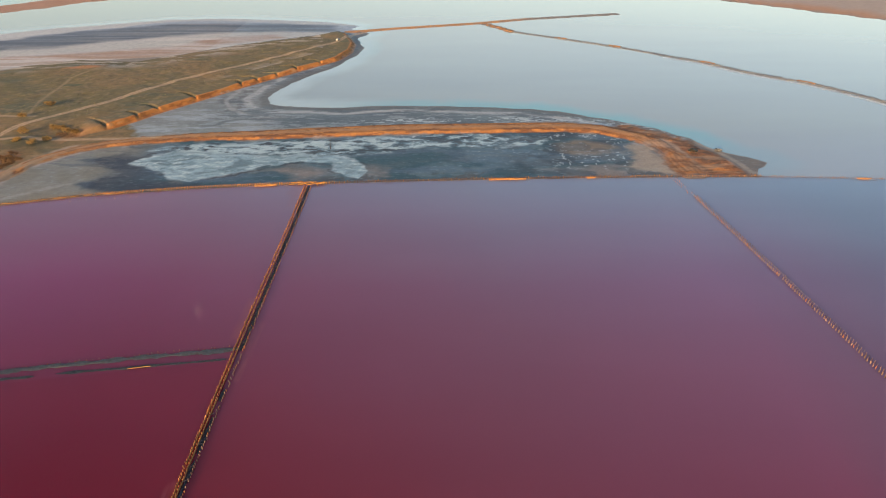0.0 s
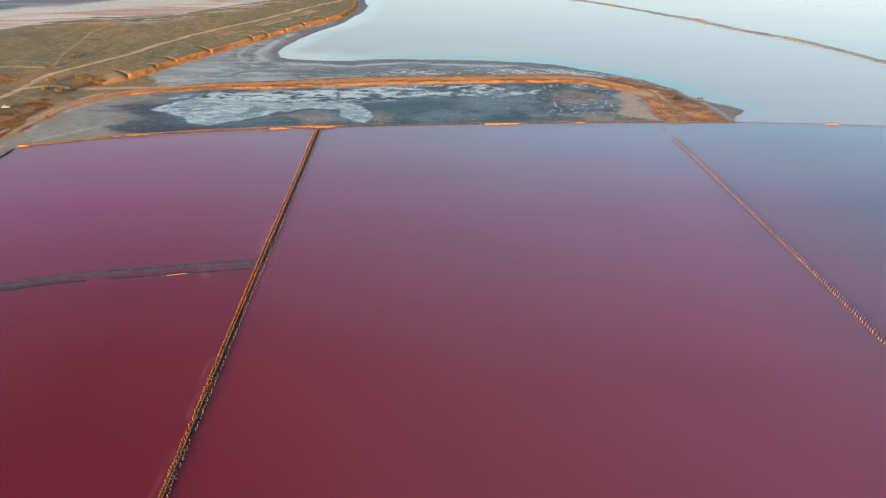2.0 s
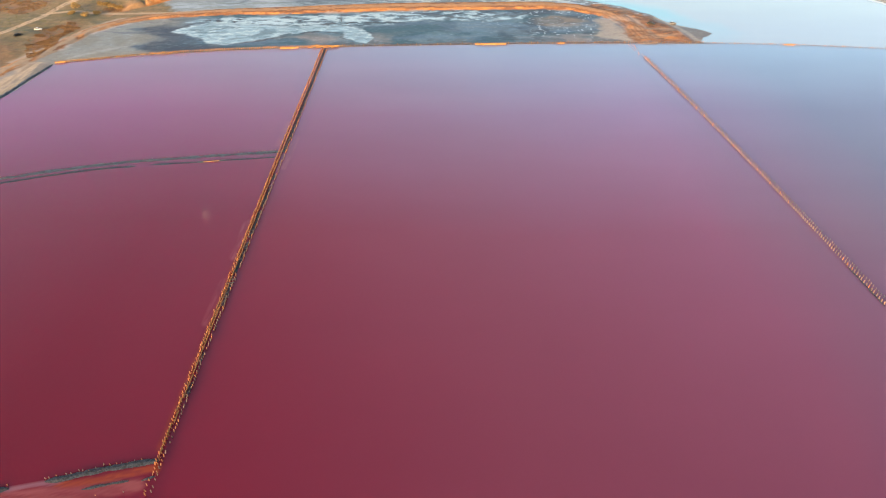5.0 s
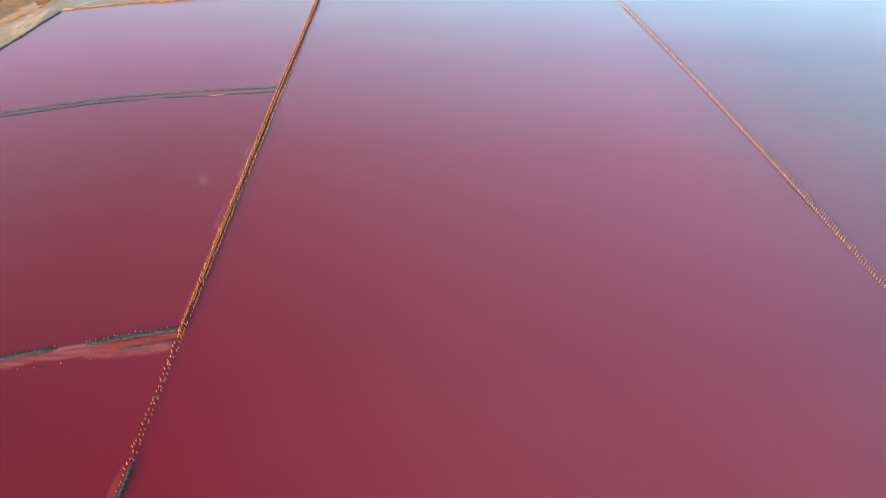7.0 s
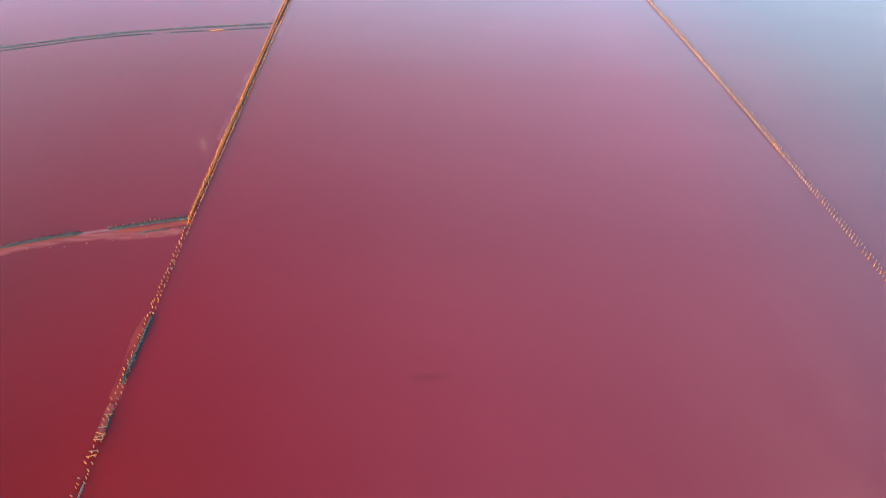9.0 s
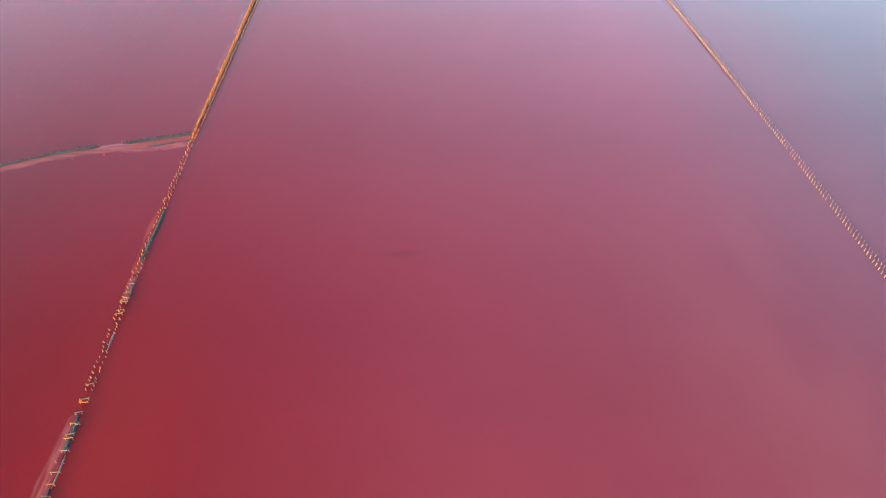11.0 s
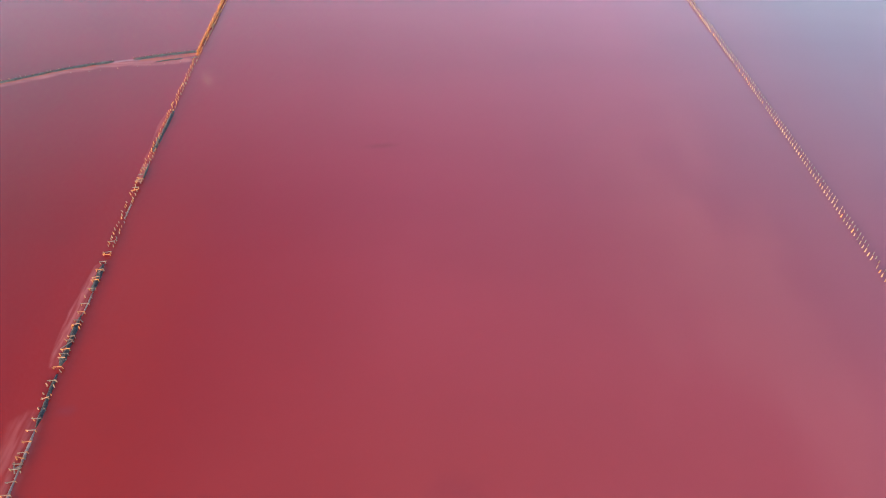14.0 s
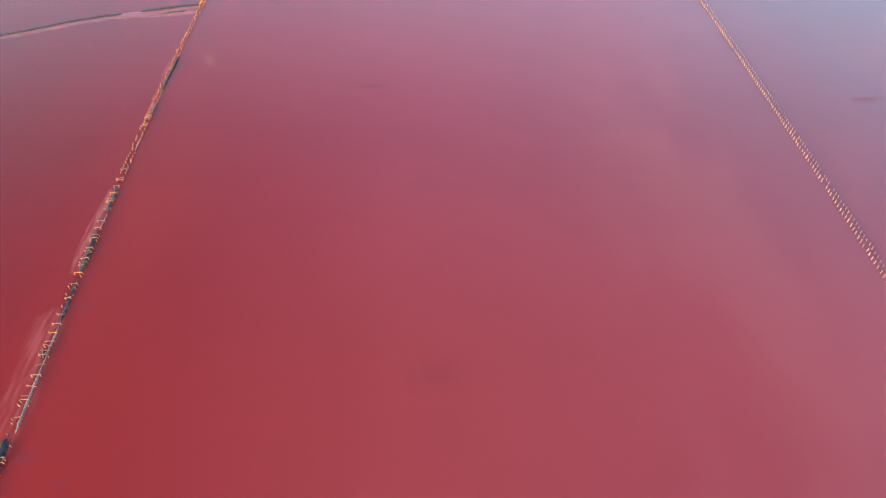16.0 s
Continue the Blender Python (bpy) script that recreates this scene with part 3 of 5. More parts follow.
    c = blend(c, (0.215, 0.165, 0.115), on_bank * step(165, 110, bank_run + 20 * (n6 - 0.5)) * step(0.36, 0.5, fbm(bank_run / 4, bank_d * bank_side + 9, 2.4, 87)) * 0.9)
    # dirt tracks
    for line, half, strength in ((TRACK, 1.8, 0.9), (TRACK_LOW, 1.5, 0.85), (TRACK_UP, 0.8, 0.3), (TRACK_SIDE, 1.3, 0.6)):
        td = along(x, y, line)[0]
        c = blend(c, (0.36, 0.265, 0.18), step(half + 0.8, half - 0.5, td + 1.4 * (n3 - 0.5)) * strength * (0.75 + 0.25 * step(0.4, 0.6, n6)))
        c = blend(c, (0.17, 0.13, 0.07), step(0.6, 0.2, td) * strength * 0.6)
    # tan apron and grey rim west of the pans
    m = (y < 262) * (shore > 0) * step(17, 11, shore + 6 * (n6 - 0.5))
    c = blend(c, (0.3, 0.24, 0.175), m)
    c = blend(c, (0.2, 0.16, 0.12), m * step(0.5, 0.62, fbm(x, y / 5, 6, 88)))
    c = blend(c, (0.14, 0.13, 0.122), m * step(5, 2, np.abs(shore - 4)) * step(0.4, 0.55, fbm(x, y / 6, 4, 98)))
    # far lands and dykes
    east = inside(x, y, EAST_LAND)
    c = blend(c, (0.3, 0.165, 0.105), step(0, 8, east))
    c = blend(c, (0.27, 0.235, 0.215), step(18, 42, east + 30 * (n60 - 0.5)))
    c = blend(c, (0.3, 0.175, 0.125), step(34, 26, along(x, y, FAR_STRIP)[0]))
    d, side, run = along(x, y, SPUR)
    spur = step(6.5, 4.5, d)
    c = blend(c, (0.34, 0.175, 0.075), spur)
    c = blend(c, (0.17, 0.165, 0.16), spur * step(50, 100, x + 20 * (n20 - 0.5)))
    wet = wet * (1 - np.clip(on_bank + m_grass + spit + spur, 0, 1))
    return np.concatenate([np.clip(c, 0.01, 0.8), wet[..., None]], -1)


ground = sheet("ground", [grid(axis((-260, 172), -4200, 4200, 0.55, 1.09), axis((255, 530), -1500, 4300, 0.8, 1.03), ground_height, ground_colour)], GROUND)
tagged(ground, "flat shore of olive steppe, orange clay bank, grey mud and white salt crust", "ground", kind="structure")

# ---------------------------------------------------------------- water


def shelf(x, y, pts, radius):
    """How much of a shallow salt shelf lies under a point of the water."""
    return step(radius, radius * 0.35, along(x, y, pts)[0] + radius * 0.7 * (fbm(x, y / 2, 5, 110) - 0.5))


# colour of the brine with the sky's sheen painted in, from west to east, for lines from south to north: wine red, rose,
# then more sheen: lilac, grey-blue by the shore
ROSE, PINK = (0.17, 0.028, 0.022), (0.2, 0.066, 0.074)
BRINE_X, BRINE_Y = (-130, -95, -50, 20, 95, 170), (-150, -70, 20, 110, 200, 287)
BRINE_SHEEN_RGB = (((0.0848, 0.0020, 0.0029), (0.0918, 0.0017, 0.0023), (0.1047, 0.0045, 0.0048), (0.1267, 0.0177, 0.0248), (0.1281, 0.0230, 0.0376), (0.1247, 0.0398, 0.0704)),
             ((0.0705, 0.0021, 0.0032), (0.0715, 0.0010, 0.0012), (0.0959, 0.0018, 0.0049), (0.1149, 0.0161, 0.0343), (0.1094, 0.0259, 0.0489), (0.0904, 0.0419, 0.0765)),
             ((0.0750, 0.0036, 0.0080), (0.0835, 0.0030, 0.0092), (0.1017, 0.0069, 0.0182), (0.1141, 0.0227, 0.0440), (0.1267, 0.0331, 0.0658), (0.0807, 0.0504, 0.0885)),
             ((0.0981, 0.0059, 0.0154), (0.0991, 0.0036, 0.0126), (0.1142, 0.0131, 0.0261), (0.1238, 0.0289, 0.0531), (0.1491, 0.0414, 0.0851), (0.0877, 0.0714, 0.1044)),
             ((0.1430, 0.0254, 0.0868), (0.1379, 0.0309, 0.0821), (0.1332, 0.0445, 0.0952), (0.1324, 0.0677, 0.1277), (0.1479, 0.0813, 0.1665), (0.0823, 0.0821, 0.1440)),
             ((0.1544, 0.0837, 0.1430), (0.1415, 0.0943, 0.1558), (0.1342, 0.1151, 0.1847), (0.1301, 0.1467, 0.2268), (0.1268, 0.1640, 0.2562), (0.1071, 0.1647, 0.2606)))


def d2_y(x):
    return 161.6 + 0.17 * (x + 60)


def d3_y(x):
    return 16.4 + 0.235 * (x + 58)


def brine_colour(x, y, z):
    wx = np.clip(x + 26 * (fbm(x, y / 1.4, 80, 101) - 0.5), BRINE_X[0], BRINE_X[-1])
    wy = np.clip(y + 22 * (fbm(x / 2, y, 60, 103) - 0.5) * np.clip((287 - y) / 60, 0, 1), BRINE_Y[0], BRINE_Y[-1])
    # brine tint and painted sky reflection, read together from the table
    table = np.array(BRINE_SHEEN_RGB)
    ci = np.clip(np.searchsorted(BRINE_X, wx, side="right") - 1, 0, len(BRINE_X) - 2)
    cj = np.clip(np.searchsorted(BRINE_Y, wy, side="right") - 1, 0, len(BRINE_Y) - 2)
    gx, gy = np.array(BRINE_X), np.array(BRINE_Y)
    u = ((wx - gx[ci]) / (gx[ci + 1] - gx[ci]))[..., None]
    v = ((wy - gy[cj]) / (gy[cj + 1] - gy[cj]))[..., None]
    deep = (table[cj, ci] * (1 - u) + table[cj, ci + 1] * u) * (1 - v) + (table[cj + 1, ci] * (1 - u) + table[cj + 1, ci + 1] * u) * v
    # the pan between the two dykes is a darker red towards its far side
    pan = (x < left_x(y)) * step(-0.3, 0.3, d2_y(x) - 3 - y) * np.interp(y - d3_y(x), [0, 40, 140], [0.0, 0.12, 0.5])
    deep = blend(deep, (0.106, 0.005, 0.018), pan)
    # redder water along the old pier, a paler drift beside the open one
    deep = blend(deep, (0.116, 0.008, 0.008), step(24, 3, np.abs(x - left_x(y) - 10 + 10 * (fbm(x, y, 25, 106) - 0.5))) * step(-40, -100, y) * 0.6)
    drift = step(0.42, 0.66, fbm(x, y / 2.2, 46, 104)) * step(60, 95, x) * step(10, -60, y)
    deep = blend(deep, (0.155, 0.052, 0.07), drift * 0.3)
    for bx, by, rx, ry, strength in ((165.8, -53.5, 7, 2.0, 0.75), (13, -42.5, 7, 1.6, 0.75), (-45.5, -171, 3.6, 1.0, 0.75), (-36, -176, 2.2, 0.9, 0.75), (34, -153, 8, 6, 0.3), (-46.5, -134.5, 3.5, 1.5, 0.45)):
        deep = blend(deep, (0.088, 0.013, 0.024), step(1.0, 0.2, np.hypot((x - bx) / rx, (y - by) / ry) + 0.7 * (fbm(x, y, 4, 111) - 0.5)) * strength)
    # shallow salt shelves, streaked by the drift of the water, each with a paler rim
    streak = 0.35 + 1.3 * step(0.3, 0.75, fbm(x * 1.8, y / 4, 1.5, 112, 3))
    for pts, radius, strength, tone in ((beside((-0.2, -24), (-0.9, -32), (-0.9, -40), (-0.4, -48)), 1.8, 0.42, ROSE), (beside((-0.4, -51), (-0.4, -58)), 1.4, 0.35, PINK),
                                        (beside((-0.7, -93), (-1.5, -100), (-1.8, -108), (-1.5, -116), (-0.8, -122)), 1.9, 0.45, PINK),
                                        (beside((-2.4, -138), (-1.7, -149), (-1.5, -160), (-3.4, -168)), 4.6, 0.24, PINK), (beside((-2.0, 62), (-1.6, 80)), 2.2, 0.2, PINK),
                                        (beside((-1.4, 93), (-1.6, 112)), 2.4, 0.25, PINK), (beside((-1.5, 262), (-5.0, 284)), 4.0, 0.2, PINK), (beside((-2.4, 170), (-2.0, 190)), 2.6, 0.3, PINK), (beside((2.2, 150), (2.4, 176)), 2.2, 0.22, PINK)):
        body = shelf(x, y, pts, radius)
        deep = blend(deep, tone, np.clip(body * strength * streak, 0, 1))
        deep = blend(deep, (0.2, 0.07, 0.075), step(0.05, 0.4, body) * step(0.9, 0.5, body) * strength * 0.22)
    streak = 0.55 + 0.9 * step(0.3, 0.75, fbm(x / 7, y * 1.6, 1.5, 113, 3))
    deep = blend(deep, (0.185, 0.05, 0.05), np.clip(shelf(x, y, [(-60.5, 10.4), (-72, 8.8), (-80, 8.6), (-87, 7.4), (-100, 3.8), (-119, -4.6), (-150, -16.2), (-205, -37)], 2.5) * 0.6 * streak, 0, 1))
    deep = blend(deep, (0.17, 0.085, 0.11), shelf(x, y, [(-77, 11.4), (-82, 10.6), (-88.5, 8.9)], 0.95) * 0.7)
    deep = blend(deep, (0.15, 0.026, 0.012), shelf(x, y, [(-88, 8.0), (-101, 4.2), (-119, -4.2), (-160, -19.3)], 0.9) * 0.7)
    deep = blend(deep, (0.2, 0.036, 0.01), np.clip(shelf(x, y, [(-57.6, 15.0), (-64, 13.3), (-71, 11.4), (-76, 10.6)], 1.3) * 0.8 * streak, 0, 0.85))
    deep = blend(deep, (0.13, 0.02, 0.009), shelf(x, y, [(left_x(155) - 1.2, 155), (left_x(20) - 1.2, 20)], 1.1) * 0.6)
    return deep


def flat_water(x, y):
    return np.zeros(x.shape)


def fit_front(lo, hi, y0):
    """Lays a grid of 0 to 1 across between two lines x(y), its far edge along the near line of stakes."""
    def warp(u, v):
        y = y0 + (front_y(lo(0 * v + 285) + (hi(0 * v + 285) - lo(0 * v + 285)) * u) + 1.2 - y0) * v
        a, b = lo(y), hi(y)
        return a + (b - a) * u, y
    return warp


def west_x(y):
    return np.interp(y, [-700, -200, 120, 201, 226, 250, 261], [-258, -223, -206, -197, -193.5, -192, -192]) - 4


U = np.concatenate([np.linspace(0, 0.06, 30)[:-1], np.linspace(0.06, 0.2, 36)[:-1], np.linspace(0.2, 1, 60)])
WEST_U = np.concatenate([np.linspace(0, 0.93, 110)[:-1], np.linspace(0.93, 1, 44)])
WEST_V = np.concatenate([np.linspace(0, 0.5, 60)[:-1], np.linspace(0.5, 1, 430)])
def small_pan(u, v):
    x = west_x(160 + 100 * v) + (left_x(160 + 127 * v) - west_x(160 + 100 * v)) * u
    return x, d2_y(x) + (front_y(x) + 1.2 - d2_y(x)) * v


def dyked_pan(u, v):
    x = west_x(150 * v) + (left_x(15 + 145 * v) - west_x(150 * v)) * u
    return x, d3_y(x) + (d2_y(x) - d3_y(x)) * v


def near_pan(u, v):
    x = west_x(-420 + 420 * v) + (left_x(-420 + 435 * v) - west_x(-420 + 420 * v)) * u
    return x, -420 + (d3_y(x) + 420) * v


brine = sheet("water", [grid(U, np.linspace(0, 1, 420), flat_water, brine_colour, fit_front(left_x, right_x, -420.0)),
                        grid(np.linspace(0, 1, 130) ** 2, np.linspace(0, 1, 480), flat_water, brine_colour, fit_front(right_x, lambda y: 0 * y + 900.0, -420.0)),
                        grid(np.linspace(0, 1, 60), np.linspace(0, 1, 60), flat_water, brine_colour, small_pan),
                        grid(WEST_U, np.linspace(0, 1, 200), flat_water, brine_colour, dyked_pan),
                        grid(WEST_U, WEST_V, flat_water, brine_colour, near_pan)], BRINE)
tagged(brine, "still rose-red to lilac brine of the salt pans, sky sheen in its colour", "water", kind="structure")


def lake_colour(x, y, z):
    c = np.zeros(x.shape + (3,)) + np.array((0.188, 0.218, 0.214))
    c = blend(c, (0.24, 0.232, 0.195), step(420, 760, y))
    shore = -inside(x, y, LAND)
    c = blend(c, (0.06, 0.27, 0.31), step(18, 2, shore + 12 * (fbm(x, y, 18, 120) - 0.5)) * 0.65 * step(-150, 60, x))
    c = blend(c, (0.05, 0.27, 0.32), step(24, 2, shore + 12 * (fbm(x, y, 18, 120) - 0.5)) * step(90, 140, x) * 0.6)
    c = blend(c, (0.3, 0.37, 0.38), step(22, 4, shore + 12 * (fbm(x, y, 18, 121) - 0.5)) * step(-20, -90, x) * 0.8)
    c = blend(c, (0.18, 0.212, 0.262), step(380, 300, y - 0.05 * x) * 0.8)
    c = blend(c, (0.12, 0.3, 0.38), step(30, 60, along(x, y, FAR_STRIP)[0]) * (inside(x, y, FAR_STRIP + [(300, 4000), (-3000, 4000), (-3000, 430)]) > 0))
    return c


lake = sheet("water", [grid(axis((-200, 300), -4000, 4000, 3.0, 1.15), np.concatenate([[0.0], np.linspace(0.002, 1, 260) ** 1.6]), flat_water, lake_colour,
                            lambda x, v: (x, front_y(x) + 1.2 + 3900 * v))], LAKE)
tagged(lake, "pale calm salt lake reflecting the evening sky", "water", kind="structure")

SALTWOOD = simple("salt_crusted_timber", (0.078, 0.046, 0.038), (0.165, 0.097, 0.079), 2.5, 0.85, 0.6, 0.02, (3, 3, 0.8), 0.25)

# ---------------------------------------------------------------- building tools
rnd = random.Random(7)


def part(name, bm, mat, parent=None, label="", smooth=False):
    """Links a bmesh as one mesh object, under a thing or under a part."""
    mesh = bpy.data.meshes.new(name)
    bmesh.ops.recalc_face_normals(bm, faces=bm.faces)
    bm.to_mesh(mesh)
    bm.free()
    if smooth:
        mesh.polygons.foreach_set("use_smooth", np.ones(len(mesh.polygons), bool))
    mesh.materials.append(mat)
    ob = new(name, mesh)
    ob.parent = parent
    if label:
        tagged(ob, label)
    return ob


def base(name, x, y, z=0.0, turn=0.0):
    ob = new(name)
    ob.matrix_world = pose(x, y, z, 0, 0, turn)
    return ob


def block(bm, size, m, bevel=0.0):
    made = bmesh.ops.create_cube(bm, size=1.0, matrix=m @ Matrix.Diagonal((*size, 1)))["verts"]
    if bevel:
        edges = {e for v in made for e in v.link_edges}
        bmesh.ops.bevel(bm, geom=list(edges), offset=bevel, segments=1, affect="EDGES")


def rod(bm, r0, r1, length, m, sides=8):
    bmesh.ops.create_cone(bm, cap_ends=True, segments=sides, radius1=r0, radius2=r1, depth=length, matrix=m @ pose(0, 0, length / 2))


def height_at(x, y):
    return float(ground_height(np.array([[float(x)]]), np.array([[float(y)]]))[0, 0])


def post_mesh(seed, mat=WOOD):
    """A rough stake, split and worn at the top, with its foot under the water."""
    r = random.Random(seed)
    sides, rad = 7, r.uniform(0.085, 0.125)
    rings = [(-0.5, 1.0), (0.05, 1.0), (0.6, 0.95), (0.93, 0.85), (1.0, 0.55)]
    verts, faces = [], []
    for z, k in rings:
        for s in range(sides):
            a = 2 * math.pi * s / sides
            q = rad * k * (1 + 0.16 * r.uniform(-1, 1))
            verts.append((q * math.cos(a), q * math.sin(a), z + (r.uniform(-0.06, 0.03) if z > 0.9 else 0)))
    for k in range(len(rings) - 1):
        for s in range(sides):
            t = (s + 1) % sides
            faces.append((k * sides + s, k * sides + t, (k + 1) * sides + t, (k + 1) * sides + s))
    faces.append(tuple((len(rings) - 1) * sides + s for s in range(sides)))
    mesh = bpy.data.meshes.new("post")
    mesh.from_pydata(verts, [], faces)
    mesh.materials.append(mat)
    return mesh


def plank_mesh(name, seed, size, mat):
    """A weathered board with uneven ends, one metre long along x before it is scaled."""
    r = random.Random(seed)
    w, h = size
    verts = []
    for k in range(4):
        x = -0.5 + k / 3
        sag = r.uniform(-0.03, 0.03)
        for y, z in ((-w, -h), (w, -h), (w, h), (-w, h)):
            verts.append((x + r.uniform(-0.03, 0.03), y * r.uniform(0.85, 1.1) + sag, z + sag * 0.5))
    faces = [(0, 3, 2, 1), (12, 13, 14, 15)]
    for k in range(3):
        for s in range(4):
            t = (s + 1) % 4
            faces.append((4 * k + s, 4 * k + t, 4 * k + 4 + t, 4 * k + 4 + s))
    mesh = bpy.data.meshes.new(name)
    mesh.from_pydata(verts, [], faces)
    mesh.materials.append(mat)
    return mesh


POSTS = [post_mesh(s) for s in range(9)]
PALE_POSTS = [post_mesh(s, SALTWOOD) for s in range(20, 26)]
GOLD_POSTS = [post_mesh(s, PLANK) for s in range(40, 45)]
GREY_POSTS = [post_mesh(s, GREYWOOD) for s in range(30, 35)]
BEAMS = [plank_mesh("crossbeam", s, (0.085, 0.07), WOOD) for s in range(4)]
PALE_BEAMS = [plank_mesh("crossbeam", s + 50, (0.075, 0.06), SALTWOOD if s < 2 else GREYWOOD) for s in range(5)]
GREYPLANKS = [plank_mesh("plank", s + 10, (0.13, 0.04), GREYWOOD) for s in range(4)]
RAILS = [plank_mesh("rail", s + 20, (0.07, 0.14), PLANK) for s in range(4)]
BOARDS = [plank_mesh("board", s + 30, (0.05, 0.165), PLANK) for s in range(3)]


def piece(name, mesh, m, parent):
    ob = new(name, mesh)
    ob.parent = parent
    ob.matrix_basis = m
    return ob


def joined(name, items, parent, label):
    """Many far pieces of one kind in one mesh."""
    verts, faces, slots, mats, n = [], [], [], [], 0
    for mesh, m in items:
        if mesh.materials[0] not in mats:
            mats.append(mesh.materials[0])
        slots += [mats.index(mesh.materials[0])] * len(mesh.polygons)
        co = np.empty(len(mesh.vertices) * 3)
        mesh.vertices.foreach_get("co", co)
        a = np.array(m)
        verts.append(co.reshape(-1, 3) @ a[:3, :3].T + a[:3, 3])
        faces += [tuple(v + n for v in p.vertices) for p in mesh.polygons]
        n += len(mesh.vertices)
    mesh = bpy.data.meshes.new(name)
    mesh.from_pydata(np.concatenate(verts).tolist(), [], faces)
    for mat in mats:
        mesh.materials.append(mat)
    mesh.polygons.foreach_set("material_index", np.array(slots, dtype=np.int32))
    ob = new(name, mesh)
    ob.parent = parent
    tagged(ob, label, kind="stuff")
    return ob


def stake(x, y, h, z=0.0, lean=7.0, thick=1.0):
    """The pose of a stake of that height, a little out of plumb."""
    return pose(x, y, z, rnd.gauss(0, lean), rnd.gauss(0, lean), rnd.uniform(0, 360)) @ Matrix.Diagonal((thick, thick, h, 1))


def ridge(name, pts, half, height, mat, label, category="mud bank", seed=0, under=0.25):
    """A long low hump along a line, uneven in breadth and height, tapered at both ends."""
    r = random.Random(seed)
    path, total = [], 0.0
    for (ax, ay), (bx, by) in zip(pts, pts[1:]):
        n = max(2, int(math.hypot(bx - ax, by - ay) / 0.6))
        path += [(ax + (bx - ax) * k / n, ay + (by - ay) * k / n) for k in range(n)]
    path.append(pts[-1])
    profile = [(-1.25, -1), (-0.95, -0.1), (-0.55, 0.75), (-0.1, 1.0), (0.4, 0.85), (0.85, 0.2), (1.2, -1)]
    bm = bmesh.new()
    rows = []
    for k, (px, py) in enumerate(path):
        qx, qy = path[max(0, k - 1)], path[min(len(path) - 1, k + 1)]
        dx, dy = qy[0] - qx[0], qy[1] - qx[1]
        s = math.hypot(dx, dy) or 1
        nx, ny = dy / s, -dx / s
        u = k / max(1, len(path) - 1)
        taper = min(1, (min(u, 1 - u) * len(path) * 0.6 / 2.2 + 0.12)) ** 0.6
        wide = half * taper * (0.8 + 0.55 * noise.noise((px * 0.25, py * 0.25, seed)))
        tall = height * taper * (0.85 + 0.7 * noise.noise((px * 0.4, py * 0.4, seed + 9)))
        drift = 0.3 * half * noise.noise((px * 0.15, py * 0.15, seed + 20))
        row = []
        for a, b in profile:
            off = a * wide + drift + r.uniform(-0.12, 0.12) * half
            z = max(-under, b * tall + (r.uniform(-0.09, 0.09) * min(1, height / 0.3) if b > -1 else 0)) if b > -1 else -under
            row.append(bm.verts.new((px + nx * off, py + ny * off, z)))
        rows.append(row)
    for a, b in zip(rows, rows[1:]):
        for k in range(len(profile) - 1):
            bm.faces.new((a[k], a[k + 1], b[k + 1], b[k]))
    bm.faces.new(rows[0])
    bm.faces.new(rows[-1][::-1])
    return tagged(part(name, bm, mat, smooth=True), label, category)


WIDEN = (20, 95, 170)  # the pier grows wider towards the shore between these

# ---------------------------------------------------------------- mud dykes and islets along the long pier
MUDGREY = simple("grey_drying_mud", (0.005, 0.008, 0.014), (0.042, 0.052, 0.076), 1.2, 0.5, 1.0, 0.25)
SILL = simple("salt_greyed_sill", (0.05, 0.04, 0.05), (0.16, 0.13, 0.15), 1.6, 0.6, 0.6, 0.05)
ridge("mud_dyke", [(-58.8, 164.0), (-66.6, 162.4), (-83, 160.2), (-99, 157.4), (-110, 155.4), (-124, 152.7), (-145, 146.0), (-166, 137.6), (-206, 121)], 1.3, 0.24, MUDGREY,
      "long grey mud dyke between two salt pans", seed=1)
ridge("mud_dyke", [(-61.2, 158.9), (-74, 157.1), (-85, 155.4), (-98, 153.6), (-107, 152.2)], 0.75, 0.16, MUD, "lower grey mud dyke beside a longer one", seed=2)
ridge("mud_dyke", [(-112.5, 151.2), (-129, 147.9), (-144, 142.6), (-166, 134), (-206, 117.6)], 0.8, 0.16, MUD, "lower grey mud dyke beyond a gap", seed=14)
ridge("mud_dyke", [(-57.6, 17.0), (-62, 16.1), (-68.6, 14.5), (-80, 11.3)], 1.0, 0.34, MUD, "dark wet mud dyke that meets the timber pier", seed=3)
ridge("mud_dyke", [(-86.6, 9.7), (-95, 7.5), (-101, 5.4), (-108, 2.3), (-119, -3.1), (-150, -15), (-212, -37)], 0.95, 0.32, MUD, "dark wet mud dyke edged with short stakes", seed=4)
ridge("mud_bank", [(-62.4, 11.6), (-67, 10.6), (-71.4, 9.4)], 0.45, 0.25, MUD, "narrow dark mud bank on a salt shelf", seed=5)
ridge("mud_bank", [(-57.2, 12.8), (-59.8, 11.8)], 0.7, 0.3, MUD, "small dark mud heap beside the pier", seed=6)
ridge("mud_bank", beside((0.6, -22.3), (0.4, -30), (0.2, -37), (0.2, -45)), 0.78, 0.5, MUD, "dark mud islet between two rows of stakes", seed=7)
ridge("mud_bank", beside((0.5, -51), (0.5, -57.5)), 0.5, 0.3, MUD, "short dark mud islet between stakes", seed=8)
ridge("mud_bank", beside((0.3, -69), (0.35, -74.5)), 0.42, 0.22, SILL, "thin grey mud sill under timber frames", seed=9)
